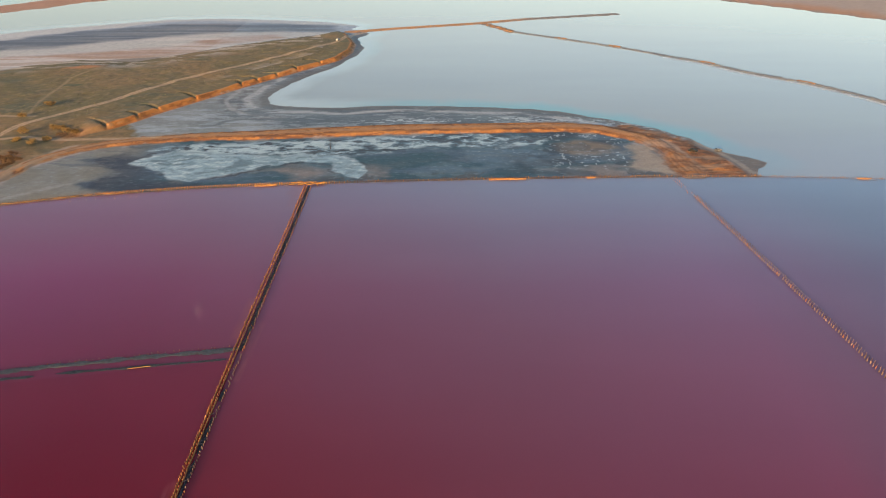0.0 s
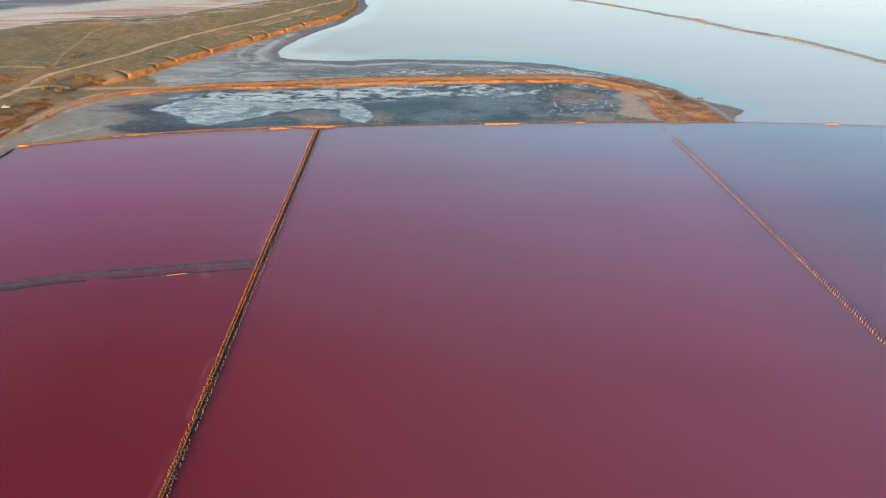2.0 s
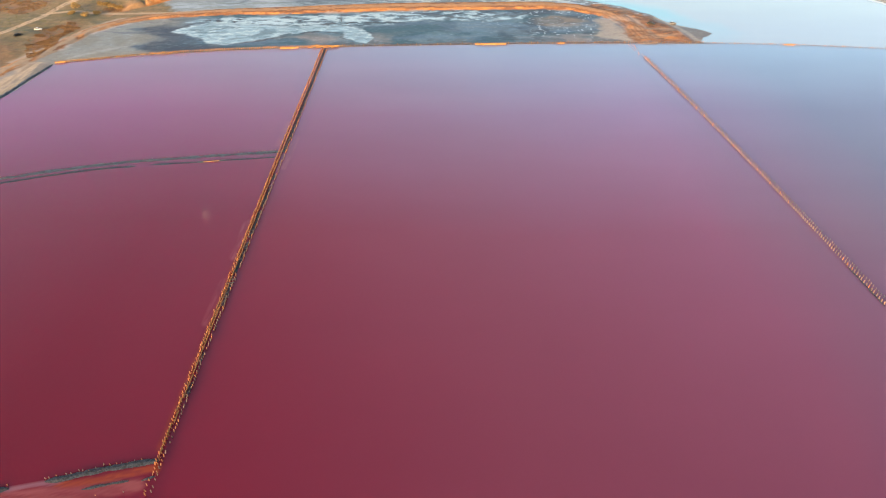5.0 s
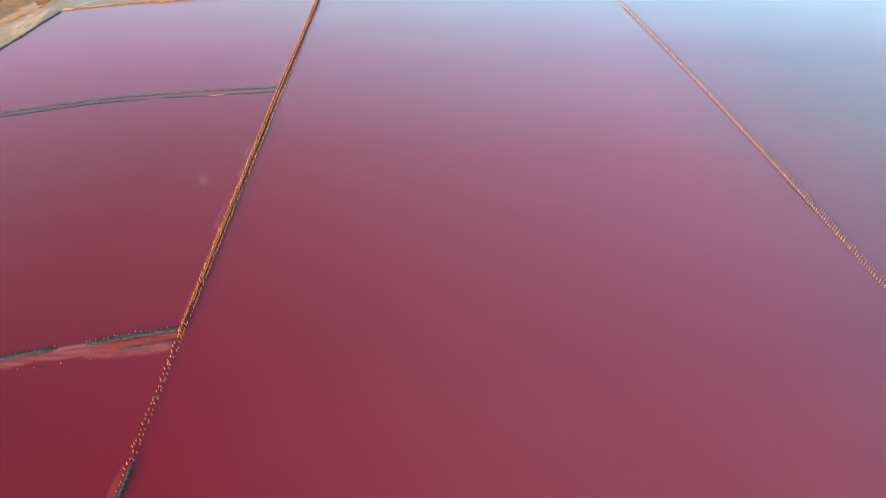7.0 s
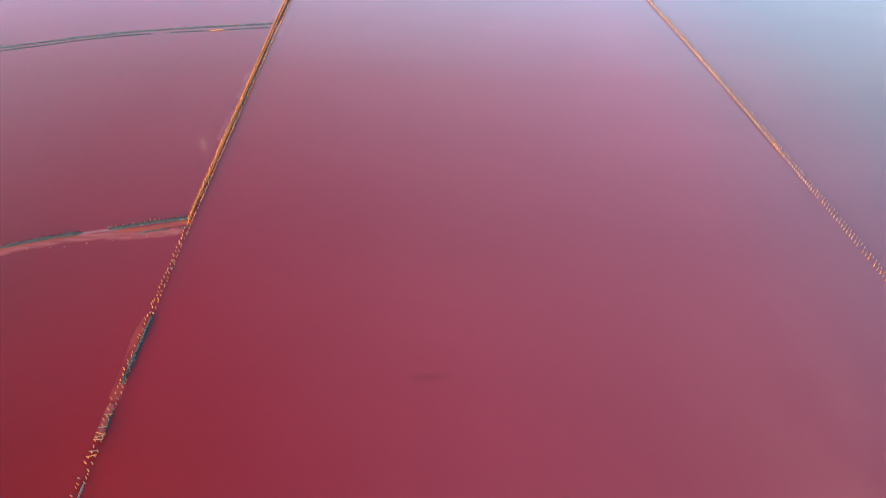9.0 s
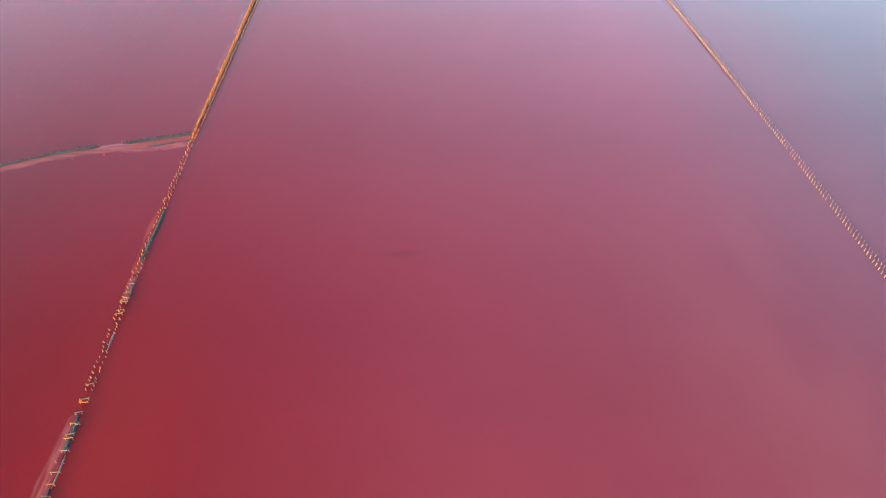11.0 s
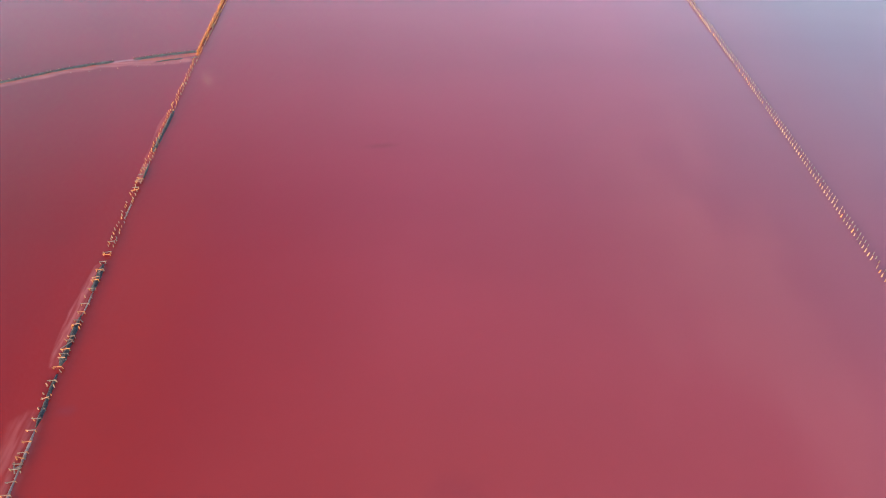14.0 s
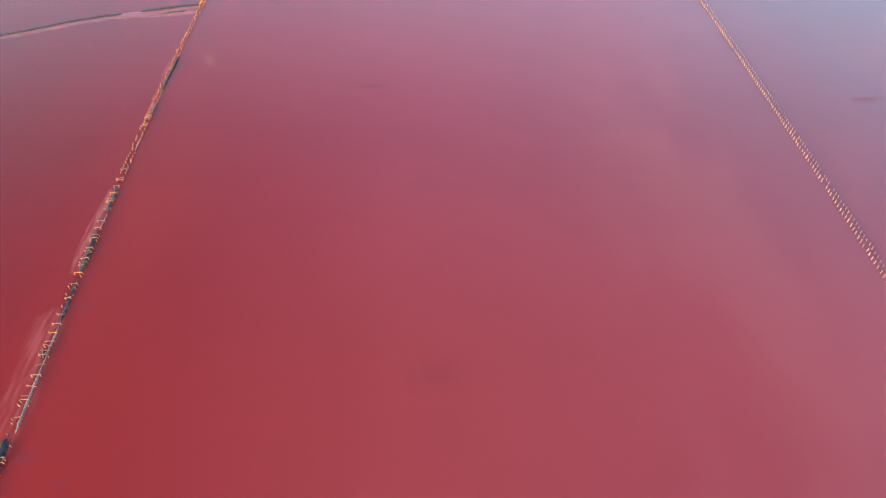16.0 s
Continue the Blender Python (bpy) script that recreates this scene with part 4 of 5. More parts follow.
ridge("mud_bank", beside((-0.1, -91.8), (0.05, -96), (0.15, -101)), 0.8, 0.45, MUD, "dark mud islet under timber frames", seed=10)
ridge("mud_bank", beside((0.3, -101.2), (0.35, -104.5), (0.1, -108.6)), 0.3, 0.2, SILL, "thin salt-grey sill joining two mud islets", seed=15)
ridge("mud_bank", beside((-0.1, -108.3), (-0.15, -115), (0.05, -123)), 0.82, 0.45, MUD, "long dark mud islet under timber frames", seed=11)
ridge("mud_bank", beside((0.1, -125), (0.15, -131), (0.2, -138)), 0.62, 0.38, MUD, "narrow dark mud islet under timber frames", seed=12)
ridge("mud_bank", beside((0.3, -138.5), (0.35, -147), (0.3, -155), (0.4, -166)), 0.38, 0.22, SILL, "thin salt-grey sill along the stakes", seed=16)
ridge("mud_bank", beside((-1.0, -167.3), (-1.0, -171), (-0.7, -176), (-0.6, -192)), 1.25, 0.5, MUD, "broad dark mud islet beside the pier", seed=13)
for k, (a, b) in enumerate(((285, 259), (261, 237), (239, 212), (214, 188), (190, 163), (146, 141), (135, 122), (120, 103), (101, 84), (80, 69), (51, 46), (40, 35))):
    ridge("mud_bank", [(left_x(v) + np.interp(v, WIDEN, (0.25, 0.4, 0.4)), v) for v in (a, (a + b) / 2, b)], float(np.interp(b, WIDEN, (0.45, 0.55, 0.68))), 0.3, MUD,
          "dark mud fill between the stakes of the pier", seed=30 + k)
DYKE_EARTH = simple("grey_earth_with_clay", (0.1, 0.125, 0.15), (0.19, 0.198, 0.2), 0.03, 0.9, 0.5, 0.1)
DYKE_CLAY = simple("orange_clay_heap", (0.16, 0.095, 0.05), (0.3, 0.16, 0.075), 0.15, 0.9, 0.6, 0.2)
DYKE_SALT = simple("pale_wet_salt_margin", (0.3, 0.34, 0.36), (0.42, 0.45, 0.47), 0.08, 0.6, 0.3, 0.05)
ridge("earth_dyke", DYKE, 3.9, 0.6, DYKE_EARTH, "long grey earth dyke across the pale lake", "dyke", seed=90)
ridge("salt_margin", [(x - 4.5, y - 3) for x, y in DYKE[4:]], 2.4, 0.06, DYKE_SALT, "pale salt margin along a grey earth dyke", "salt shelf", seed=92, under=0.1)
for k, (ax, ay, bx, by, wide) in enumerate(((38, 686, 64, 644, 4.6), (98, 617.5, 108, 609.5, 2.6), (138, 585.5, 148, 577, 2.8), (195, 529, 205, 518.5, 2.6), (244, 471, 253, 461, 2.6))):
    ridge("clay_heap", [(ax, ay), ((ax + bx) / 2 + 0.8, (ay + by) / 2 + 0.8), (bx, by)], wide, 1.1, DYKE_CLAY, "low tan clay heap on a grey earth dyke", "clay heap", seed=120 + k)
# the mud foot of the near line of stakes
for k in range(len(FRONT) - 4):
    (ax, ay), (bx, by) = FRONT[k], FRONT[k + 1]
    ridge("mud_bank", [(ax, ay + 1.4), (bx - 0.5, by + 1.4)], 1.3, 0.3, MUDGREY, "low mud foot behind a line of stakes", seed=60 + k)
ridge("mud_dyke", [(-194.5, 259), (-196.5, 240), (-197.5, 222), (-200.5, 200), (-208, 130), (-216, 60)], 1.4, 0.6, MUDGREY, "grey mud dyke along the rim of the pan", seed=80)

# ---------------------------------------------------------------- timber piers


def pier_long():
    """The old salt-works pier: three rows of stakes far off, two rows and cross frames nearer."""
    pier = tagged(base("timber_pier", left_x(0), 0), "old sunlit timber pier of stakes, rails and cross frames in brine", "pier")
    inv = pier.matrix_world.inverted()
    far = []

    def put(x, y, h, near, kinds=POSTS, thick=1.0):
        m = inv @ stake(x, y, h, thick=thick)
        if near:
            piece("post", rnd.choice(kinds), m, pier)
        else:
            far.append((rnd.choice(kinds), m))

    y = -196.0
    while y < 285:
        x = left_x(y)
        if y < 15:
            half = np.interp(y, [-100, -60, -20], [0.82, 0.6, 0.55])
            if rnd.random() < 0.93:
                put(x - half + rnd.gauss(0, 0.12), y + rnd.gauss(0, 0.15), rnd.uniform(0.6, 1.0), True, POSTS if rnd.random() < (0.85 if y > -60 else 0.4) else PALE_POSTS, 1.1)
            if rnd.random() < 0.9:
                put(x + half - 0.05 + rnd.gauss(0, 0.12), y + rnd.gauss(0, 0.15), rnd.uniform(0.6, 1.05), True, rnd.choice((PALE_POSTS, GREY_POSTS, POSTS)))
            frames = 0.75 if y < -86 else 0.2 if y < -48 else 0.0
            if rnd.random() < frames:
                piece("crossbeam", rnd.choice(PALE_BEAMS if rnd.random() < 0.7 else BEAMS), inv @ pose(x, y, rnd.uniform(0.6, 0.85), rnd.gauss(0, 4), rnd.gauss(0, 5), rnd.gauss(4, 7))
                      @ Matrix.Diagonal((rnd.uniform(1.6, 2.1), 1.0, 1.0, 1)), pier)
            y += rnd.choice((rnd.uniform(1.3, 1.7), rnd.uniform(0.7, 1.1), 1.4)) if y > -88 else rnd.choice((rnd.uniform(2.2, 2.9), rnd.uniform(0.9, 1.4), 2.5))
        else:
            put(x + np.interp(y, WIDEN, (-0.75, -0.95, -1.65)) + rnd.gauss(0, 0.07), y + rnd.gauss(0, 0.1), rnd.uniform(0.75, 1.02), False, POSTS, 1.4)
            put(x + np.interp(y, WIDEN, (-0.25, -0.25, -0.6)) + rnd.gauss(0, 0.07), y + rnd.gauss(0, 0.1), rnd.uniform(0.7, 0.95), False, POSTS, 1.25)
            if rnd.random() < 0.9:
                put(x + np.interp(y, WIDEN, (0.6, 1.0, 1.15)) + rnd.gauss(0, 0.1), y + rnd.gauss(0, 0.1), rnd.uniform(0.6, 0.95), False, PALE_POSTS if rnd.random() < 0.7 else POSTS, 1.25)
            y += 1.0
    joined("palisade", far, pier, "rows of stakes along the far part of the pier")
    y = 18.0
    while y < 284:  # boards nailed along the two western rows
        x, length = left_x(y), rnd.uniform(3.2, 5.0)
        for off, z in ((np.interp(y, WIDEN, (-0.62, -0.82, -1.5)), 0.4), (np.interp(y, WIDEN, (-0.12, -0.12, -0.47)), 0.4)):
            if rnd.random() < (0.9 if y > 60 else 0.6):
                piece("rail", rnd.choice(RAILS), inv @ pose(x + off, y + length / 2, z + rnd.uniform(-0.08, 0.08), 0, rnd.gauss(0, 1.2), bearing(left_x, y) + rnd.gauss(0, 0.8))
                      @ Matrix.Diagonal((length, 1, 1.2, 1)), pier)
        y += length + 0.1
    for _ in range(46):  # loose grey boards across the mud
        y = rnd.choice((rnd.uniform(66, 150), rnd.uniform(165, 284)))
        piece("plank", rnd.choice(GREYPLANKS), inv @ pose(left_x(y) + rnd.uniform(-0.3, 0.6), y, rnd.uniform(0.36, 0.5), rnd.gauss(0, 6), rnd.gauss(0, 6), rnd.gauss(10, 30))
              @ Matrix.Diagonal((rnd.uniform(0.9, 2.2), 1, 1, 1)), pier)
    for _ in range(9):
        y = rnd.uniform(-190, -92)
        piece("plank", rnd.choice(GREYPLANKS), inv @ pose(left_x(y) + rnd.uniform(-0.5, 0.5), y, rnd.uniform(0.42, 0.6), rnd.gauss(0, 6), rnd.gauss(0, 6), rnd.gauss(85, 30))
              @ Matrix.Diagonal((rnd.uniform(1.2, 3.0), 1, 1, 1)), pier)


def pier_open():
    """Two even rows of stakes across the open pan."""
    pier = tagged(base("timber_pier", right_x(0), 0), "two even rows of sunlit stakes across open brine", "pier")
    inv = pier.matrix_world.inverted()
    far = []
    y = -172.0
    while y < 274.5:
        for off, hi, thick in ((-0.75, 1.12, 1.25), (0.8, 0.9, 0.85)):
            if rnd.random() < 0.97:
                m = inv @ stake(right_x(y) + off + rnd.gauss(0, 0.05), y + rnd.gauss(0, 0.06) + (0.4 if off > 0 else 0), hi * rnd.uniform(0.88, 1.1), lean=3, thick=thick * (1.3 if y > 50 else 1.0))
                kinds = (GREY_POSTS if rnd.random() < 0.5 else PALE_POSTS) if off > 0 else POSTS if rnd.random() < 0.15 else PALE_POSTS
                if y < 50:
                    piece("post", rnd.choice(kinds), m, pier)
                else:
                    far.append((rnd.choice(kinds), m))
        y += 1.45 if y < 30 else 1.25
    for y in (277.5, 284, 286, 288, 290, 292, 294):
        for off in (-0.9, 0.9):
            far.append((rnd.choice(POSTS), inv @ stake(right_x(y) - 1 + off, y, rnd.uniform(0.5, 1.1) + (1.2 if y == 277.5 and off < 0 else 0))))
    joined("palisade", far, pier, "rows of stakes along the far part of the pier")
    ridge("mud_bank", [(float(right_x(y)) - 1, y) for y in (70, 90)], 0.3, 0.06, MUD, "thin mud rib at the foot of the stakes", seed=91)


def front_line():
    """The close line of stakes between the pink pans and the shore."""
    line = tagged(base("stake_fence", 0, 290), "long close line of sunlit stakes along the salt pan", "fence")
    inv = line.matrix_world.inverted()
    far, near = [], 0
    x = -192.0
    while x < 330:
        y = float(front_y(x))
        if rnd.random() < 0.97:
            m = inv @ stake(x + rnd.gauss(0, 0.06), y + rnd.gauss(0, 0.08), rnd.uniform(0.95, 1.15) * (1.45 if -150 < x < -60 else 0.7 if x < -150 or x > 148 else 1.15), lean=3, thick=1.35)
            if near < 298 and -192 < x < 200:
                piece("post", rnd.choice(GOLD_POSTS if rnd.random() < (0.75 if x < -50 else 0.25) else PALE_POSTS), m, line)
                near += 1
            else:
                far.append((rnd.choice(PALE_POSTS), m))
        if x < -58 or rnd.random() < 0.3:
            far.append((rnd.choice(GOLD_POSTS), inv @ stake(x, y + 1.3, rnd.uniform(0.9, 1.1) * (0.6 if x > 148 else 1.0), lean=4, thick=1.3)))
        x += 1.08 if x < -60 else 1.15
    joined("palisade", far, line, "second row and outer run of stakes")
    x = -192.0
    while x < -140:  # low logs that hold the mud back
        length = rnd.uniform(3.0, 5.0)
        y0, y1 = float(front_y(x)), float(front_y(x + length))
        piece("rail", rnd.choice(RAILS), inv @ pose(x + length / 2, (y0 + y1) / 2 + 0.5, rnd.uniform(0.3, 0.5), 0, rnd.gauss(0, 1), math.degrees(math.atan2(y1 - y0, length)))
              @ Matrix.Diagonal((length, 1.2, 1.1, 1)), line)
        x += length + rnd.choice((0.1, 0.1, 1.5))


def screen(x0, x1, high=1.35, off=0.0, label="sunlit plank screen standing on the line of stakes"):
    """Boards nailed on stakes, wider than high."""
    thing = tagged(base("plank_screen", (x0 + x1) / 2, float(front_y((x0 + x1) / 2)) + off, 0.0), label, "plank screen")
    slope = math.degrees(math.atan2(float(front_y(x1) - front_y(x0)), x1 - x0))
    n = max(2, round((x1 - x0) / 1.9))
    for k in range(n + 1):
        x = (x1 - x0) * (k / n - 0.5)
        piece("post", rnd.choice(POSTS), pose(0, 0, 0, 0, 0, slope) @ stake(x, 0.12, high + rnd.uniform(0.0, 0.25), lean=3), thing)
    rows = max(2, round(high / 0.44))
    for k in range(n):
        for r in range(rows):
            x = (x1 - x0) * ((k + 0.5) / n - 0.5)
            piece("board", rnd.choice(BOARDS), pose(0, 0, 0, 0, 0, slope) @ pose(x, -0.1 + rnd.uniform(-0.02, 0.02), 0.24 + 0.44 * r, 0, rnd.gauss(0, 0.8), 0)
                  @ Matrix.Diagonal(((x1 - x0) / n * 1.01, 1, 1, 1)), thing)
    return thing


def stubs(line, count, group_label, high=(0.3, 0.6), side=1.2):
    """A loose row of short stakes beside a dyke."""
    thing = tagged(base("stake_row", *line[0]), group_label, "stakes")
    inv = thing.matrix_world.inverted()
    legs = [math.hypot(b[0] - a[0], b[1] - a[1]) for a, b in zip(line, line[1:])]
    for n in range(count):
        run = (n + rnd.uniform(0.2, 0.8)) / count * sum(legs)
        k = 0
        while k < len(legs) - 1 and run > legs[k]:
            run, k = run - legs[k], k + 1
        (ax, ay), (bx, by), u = line[k], line[k + 1], run / legs[k]
        piece("post", rnd.choice(POSTS if rnd.random() < 0.4 else PALE_POSTS), inv @ stake(ax + (bx - ax) * u, ay + (by - ay) * u + side + rnd.gauss(0, 0.2), rnd.uniform(*high)), thing)


def sluice():
    """The jumble of beams and stakes where the long pier meets the shore."""
    thing = tagged(base("timber_sluice", -62, 287.2), "jumbled sunlit timber sluice where two lines of stakes meet", "sluice")
    for _ in range(40):
        piece("post", rnd.choice(GOLD_POSTS), stake(rnd.uniform(-10, 9), rnd.gauss(0.1, 0.8), rnd.uniform(0.5, 1.4)), thing)
    for _ in range(18):
        piece("rail", rnd.choice(RAILS), pose(rnd.uniform(-8, 8), rnd.gauss(0, 0.8), rnd.uniform(0.35, 1.0), rnd.gauss(0, 5), rnd.gauss(0, 7), rnd.gauss(0, 18))
              @ Matrix.Diagonal((rnd.uniform(1.8, 4.2), 1.2, 1.2, 1)), thing)
    for k in range(3):
        piece("board", BOARDS[k % 3], pose(-6 + 4.2 * k, -0.9, rnd.uniform(0.2, 0.4), 0, rnd.gauss(0, 4), rnd.gauss(3, 5)) @ Matrix.Diagonal((2.4, 1, 1.0, 1)), thing)


pier_long()
pier_open()
front_line()
sluice()
screen(-84, -74.5, 0.95, -0.6)
screen(21.5, 38.2, 0.9, -0.5)
screen(66.8, 70.4, 1.0, -0.5)
screen(191.2, 196.8, 1.1, -0.5)
screen(-194, -189, 1.0, -0.4, "low sunlit plank screen at the corner of the pan")
stubs([(112, 296.2), (140, 296.6)], 30, "sunlit stubs of stakes at the foot of the spit", (0.5, 1.1), 0.4)
stubs([(-60, 163.6), (-83, 160.0), (-110, 155.2), (-145, 145.8), (-166, 137.4)], 62, "short stakes along a grey mud dyke", (0.3, 0.5), 1.5)
stubs([(-61, 16.2), (-68.6, 14.4), (-81, 10.9)], 16, "short sunlit stakes along a dark mud dyke", (0.35, 0.65), 0.95)
stubs([(-86.5, 9.7), (-101, 5.3), (-119, -3.2), (-150, -15)], 34, "loose row of short stakes along a mud dyke", (0.35, 0.65), 0.95)
stubs([(-61, 9.4), (-72, 7.4), (-100, 1.6)], 8, "few short stakes on a salt shelf", (0.2, 0.4), 0)
stubs([(-160, 270), (-130, 275)], 10, "few old stakes off the line", (0.4, 0.8), -2.4)
stubs([(136, 297.6), (147, 299)], 9, "short stakes at the tip of the spit", (0.6, 1.3), 0)
log = tagged(base("driftwood_beam", -85, 155.0, 0.3, 11), "sunlit beam lying on a grey mud dyke", "beam")
piece("plank", RAILS[1], pose(0, -0.3, 0.02) @ Matrix.Diagonal((6.2, 0.9, 0.7, 1)), log)

# ---------------------------------------------------------------- vehicles


def car(x, y, turn, paint, label, length=4.1, tall=1.45):
    z = height_at(x, y)
    thing = tagged(base("car", x, y, z, turn), label, "car")
    half, w = length / 2, 0.84

    def loft(outline, narrow, name, mat, lift=0.0):
        bm = bmesh.new()
        sides = []
        for s in (-1, 1):
            sides.append([bm.verts.new((px * half, s * (w - narrow * max(0, (pz - 0.8))), pz * tall / 1.45 + lift)) for px, pz in outline])
        bm.faces.new(sides[0])
        bm.faces.new(sides[1][::-1])
        for k in range(len(outline)):
            j = (k + 1) % len(outline)
            bm.faces.new((sides[0][k], sides[0][j], sides[1][j], sides[1][k]))
        bmesh.ops.bevel(bm, geom=list(bm.edges), offset=0.05, segments=2, affect="EDGES")
        return part(name, bm, mat, thing, smooth=False)

    loft([(-1, 0.32), (1, 0.32), (1.0, 0.62), (0.93, 0.82), (0.42, 0.95), (-0.78, 0.98), (-0.97, 0.9)], 0.1, "body", paint)
    loft([(0.40, 0.93), (0.12, 1.36), (-0.5, 1.4), (-0.8, 0.95)], 0.28, "roof", paint)
    for s in (-1, 1):
        bm = bmesh.new()
        block(bm, (length * 0.42, 0.03, 0.3), pose(-0.1 * length, s * (w - 0.06), 1.13 * tall / 1.45, -s * 14), 0.01)
        part("side_window", bm, GLASS, thing)
        bm = bmesh.new()
        block(bm, (0.04, 0.34, 0.13), pose(half * 0.985, s * 0.56, 0.68 * tall / 1.45), 0.015)
        part("headlight", bm, CARGREY, thing)
    bm = bmesh.new()
    block(bm, (0.03, 1.3, 0.56), pose(0.265 * half, 0, 1.15 * tall / 1.45, 0, -51), 0.01)
    part("windscreen", bm, GLASS, thing)
    bm = bmesh.new()
    block(bm, (0.03, 1.25, 0.5), pose(-0.665 * half, 0, 1.17 * tall / 1.45, 0, 49), 0.01)
    part("rear_window", bm, GLASS, thing)
    for px in (-0.6, 0.62):
        for s in (-1, 1):
            bm = bmesh.new()
            bmesh.ops.create_cone(bm, cap_ends=True, segments=16, radius1=0.32, radius2=0.32, depth=0.2, matrix=pose(px * half, s * 0.76, 0.32, 90))
            wheel = part("wheel", bm, TYRE, thing)
            bm = bmesh.new()
            bmesh.ops.create_cone(bm, cap_ends=True, segments=12, radius1=0.19, radius2=0.19, depth=0.02, matrix=pose(px * half, s * 0.87, 0.32, 90))
            part("rim", bm, CARGREY, wheel)
    return thing


car(-225.5, 309.0, 12, CARWHITE, "white car parked on dry grass beside the track", 4.0)
car(-230.5, 297.0, 60, CARDARK, "black car parked on dry grass near red scrub", 4.4)
car(126.3, 328.3, -25, CARDARK, "black off-road car parked on orange clay of the spit", 4.6, 1.8)
car(140.3, 331.5, 10, CARGREY, "silver car parked at the edge of the water", 3.8)
car(-88.0, 591.5, 70, CARWHITE, "white van parked on the far cape", 5.2, 2.2)

# ---------------------------------------------------------------- pole, bushes, scrub
pole = tagged(base("wooden_pole", -57.0, 332.0, height_at(-57, 332)), "thin dark wooden pole standing in salty mud", "pole")
bm = bmesh.new()
rod(bm, 0.16, 0.1, 5.0, pose(0, 0, -0.2, 0, 1.5, 0), 8)
part("shaft", bm, BARK, pole)
bm = bmesh.new()
block(bm, (1.3, 0.12, 0.14), pose(0.1, 0, 4.4, 0, 2, 15), 0.02)
part("crossarm", bm, BARK, pole)
ridge("mud_bank", [(-61, 331.4), (-57, 332.2), (-53.5, 331.6)], 1.0, 0.45, MUD, "dark mud heap round the foot of a pole", seed=95, under=0.1)


def bush(x, y, r, h, label="golden-green bush on dry steppe"):
    """Several stems and a loose crown of small leaves in clumps."""
    z = height_at(x, y)
    thing = tagged(base("bush", x, y, z - 0.05), label, "bush", "bushes on the steppe")
    g = random.Random(int(x * 10 + y))
    bm = bmesh.new()
    tips = []
    for k in range(6):
        a, lean = g.uniform(0, 6.28), g.uniform(10, 42)
        m = pose(0, 0, 0, 0, 0, math.degrees(a)) @ pose(0, 0, 0, 0, lean, 0)
        length = h * g.uniform(0.55, 0.85)
        rod(bm, 0.09, 0.03, length, m, 5)
        tips.append(m @ Vector((0, 0, length)))
    part("stems", bm, BARK, thing)
    bm = bmesh.new()
    for _ in range(60):
        t = g.choice(tips)
        c = Vector((t.x * g.uniform(0.5, 1.4), t.y * g.uniform(0.5, 1.4), 0)) + Vector((g.gauss(0, r * 0.35), g.gauss(0, r * 0.35), max(0.25, t.z * g.uniform(0.45, 1.15))))
        for _ in range(16):
            p = c + Vector((g.gauss(0, 0.3), g.gauss(0, 0.3), g.gauss(0, 0.22)))
            s = g.uniform(0.14, 0.3)
            m = Matrix.Translation(p) @ Euler((g.uniform(0, 6.3), g.uniform(0, 6.3), g.uniform(0, 6.3))).to_matrix().to_4x4()
            bm.faces.new([bm.verts.new(m @ Vector(v)) for v in ((-s, 0, 0), (0, -0.5 * s, 0.05 * s), (s, 0, 0), (0, 0.5 * s, 0.05 * s))])
    part("crown", bm, LEAF, thing)


for bx, by, br, bh in ((-232.6, 404, 1.9, 2.8), (-221.8, 354.5, 2.4, 3.4), (-210.5, 341.5, 2.0, 2.8), (-206.5, 348.6, 1.6, 2.2), (-219.5, 343.5, 1.5, 2.0),
                       (-202.5, 361.8, 1.9, 2.4), (-207.5, 364.5, 1.8, 2.0), (-237.4, 382.5, 1.7, 2.1), (-197, 359.5, 1.9, 1.9), (-211.5, 365.5, 1.6, 1.6)):
    bush(bx, by - float(nearer(bx, by)), br * 1.35, bh * 1.2)


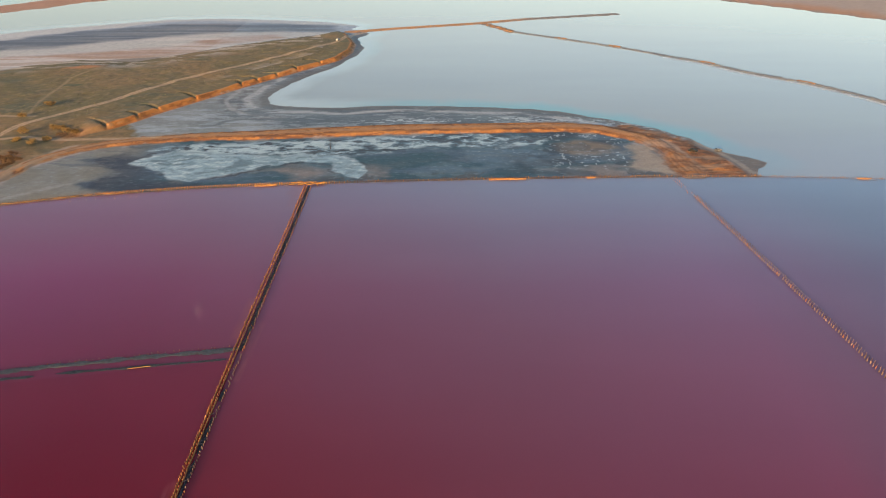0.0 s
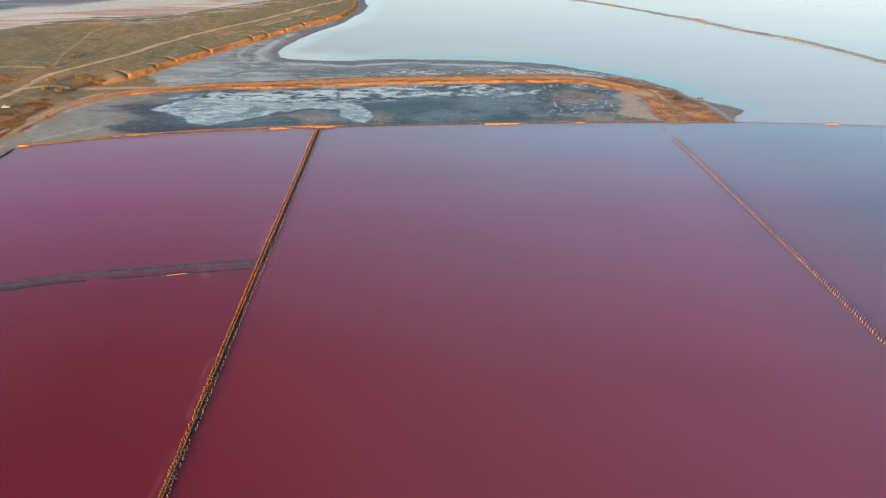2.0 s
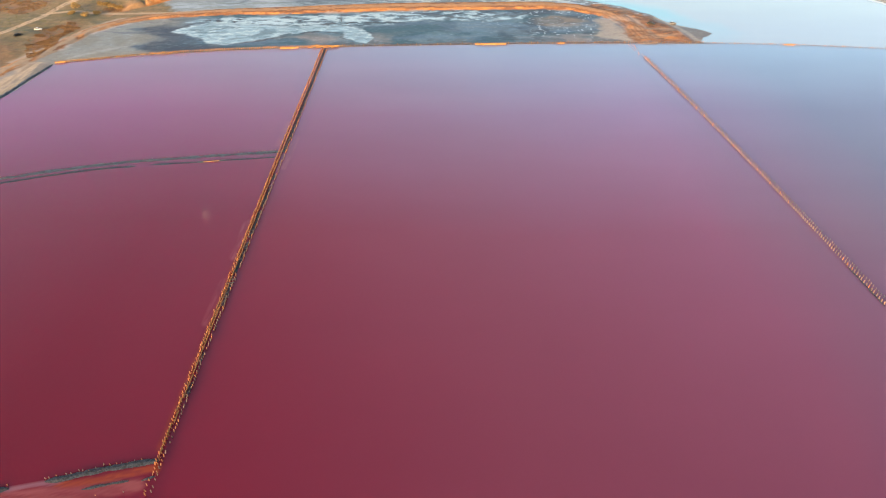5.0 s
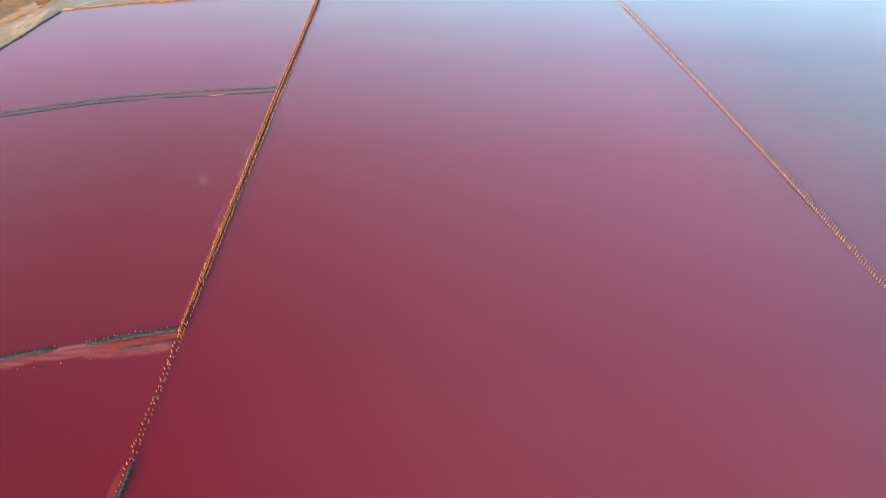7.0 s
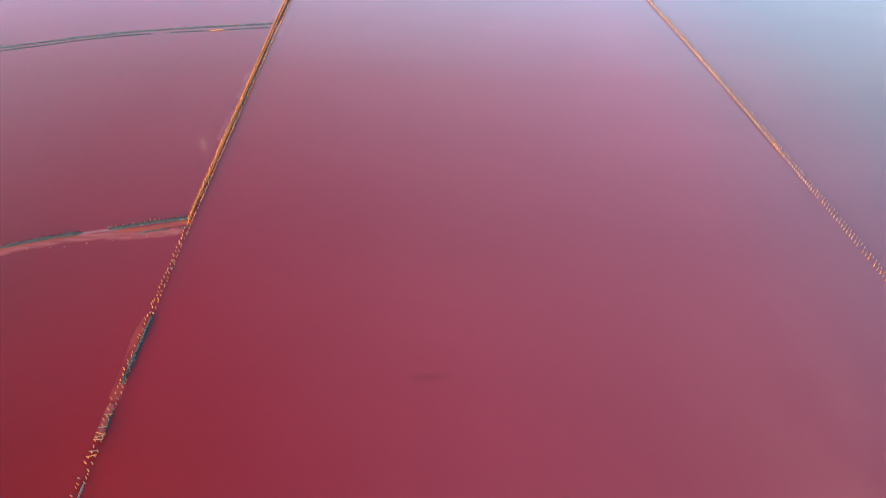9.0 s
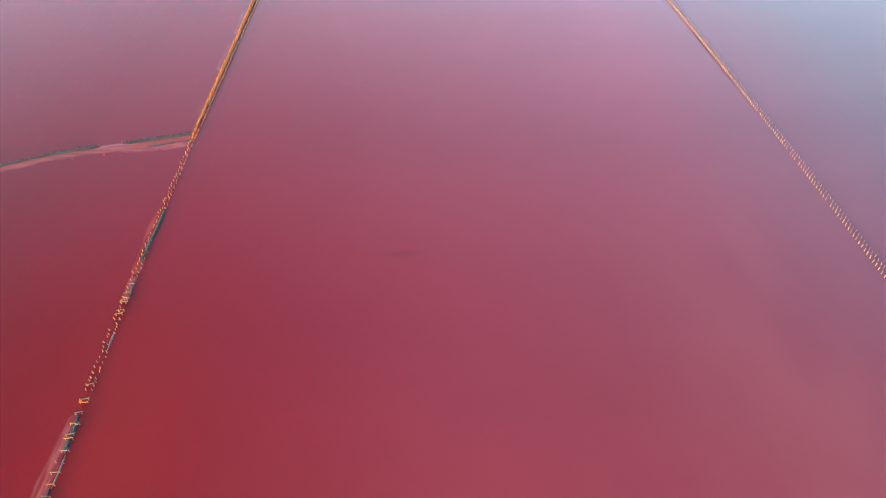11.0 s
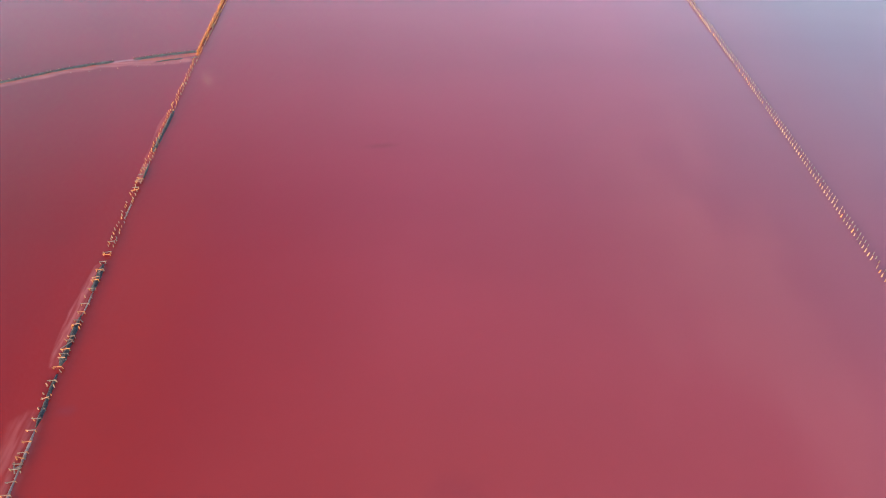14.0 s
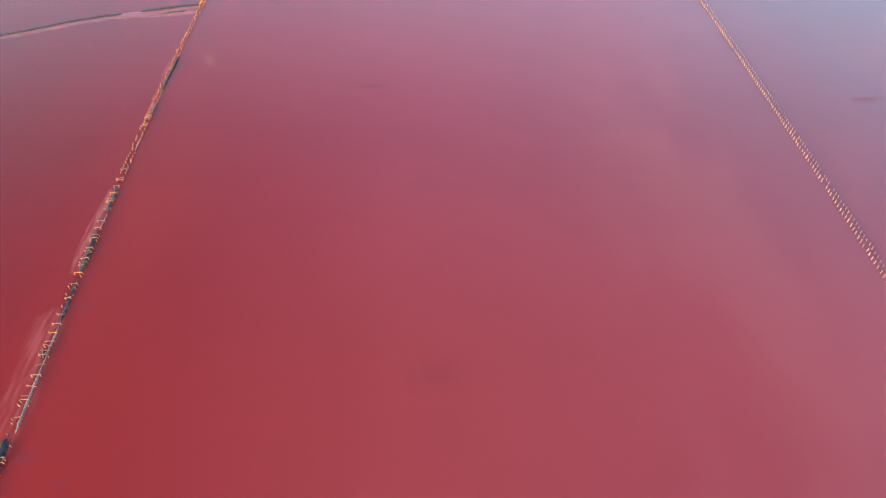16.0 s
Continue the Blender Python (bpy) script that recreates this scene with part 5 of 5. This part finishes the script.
def tufts(name, spots, size, mat, label, category, blades=7):
    """Low clumps of upright blades as one mesh."""
    g = random.Random(len(spots))
    xs, ys = np.array([[s[0] for s in spots]]), np.array([[s[1] for s in spots]])
    zs = ground_height(xs, ys)[0]
    verts, faces = [], []
    for (x, y), z in zip(spots, zs):
        k = size * g.uniform(0.5, 1.5)
        for _ in range(blades):
            a, out = g.uniform(0, 6.28), g.uniform(0.2, 1.0) * k
            wide = 0.22 * k
            dx, dy = math.cos(a), math.sin(a)
            n = len(verts)
            cx, cy = x + dx * out * 0.5, y + dy * out * 0.5
            verts += [(cx - dy * wide, cy + dx * wide, z - 0.05), (cx + dy * wide, cy - dx * wide, z - 0.05), (cx + dx * out * 0.6, cy + dy * out * 0.6, z + k * g.uniform(0.35, 0.7))]
            faces.append((n, n + 1, n + 2))
    mesh = bpy.data.meshes.new(name)
    mesh.from_pydata(verts, [], faces)
    mesh.materials.append(mat)
    return tagged(new(name, mesh), label, category, kind="stuff")


def scattered(count, poly, seed, clump=0.45):
    """Random spots in a zone, in clumps."""
    bx, by = [p[0] for p in poly], [p[1] for p in poly]
    x = np.random.uniform(min(bx), max(bx), (1, count))
    y = np.random.uniform(min(by), max(by), (1, count))
    keep = (inside(x, y, poly) + 8 * (fbm(x, y, 8, 207) - 0.5) > 0) & (fbm(x, y, 5, seed) > clump)
    return list(zip(x[keep], (y - nearer(x, y))[keep]))


spots = scattered(7000, HEATH, 61, 0.4) + scattered(4000, HEATH_UP, 62, 0.45) + scattered(500, RUST_SPOT, 63, 0.3)
tufts("scrub", spots, 0.5, SCRUB, "rusty dry scrub in patches on the shore", "scrub")
STEPPE = simple("dry_olive_tussock", (0.06, 0.066, 0.03), (0.15, 0.135, 0.055), 0.05, 0.95, 0.2, 0.05)
spots = []
while len(spots) < 5000:
    x, y = rnd.uniform(-330, -75), rnd.uniform(300, 620)
    if fbm(np.array([x]), np.array([y]), 20, 63)[0] > 0.47:
        spots.append((x, y))
gi = inside(np.array([[s[0] for s in spots]]), np.array([[s[1] for s in spots]]), GRASS)[0]
tufts("grass", [s for s, d in zip(spots, gi) if d > 6], 0.55, STEPPE, "dry olive tussock grass over the steppe", "grass", 5)
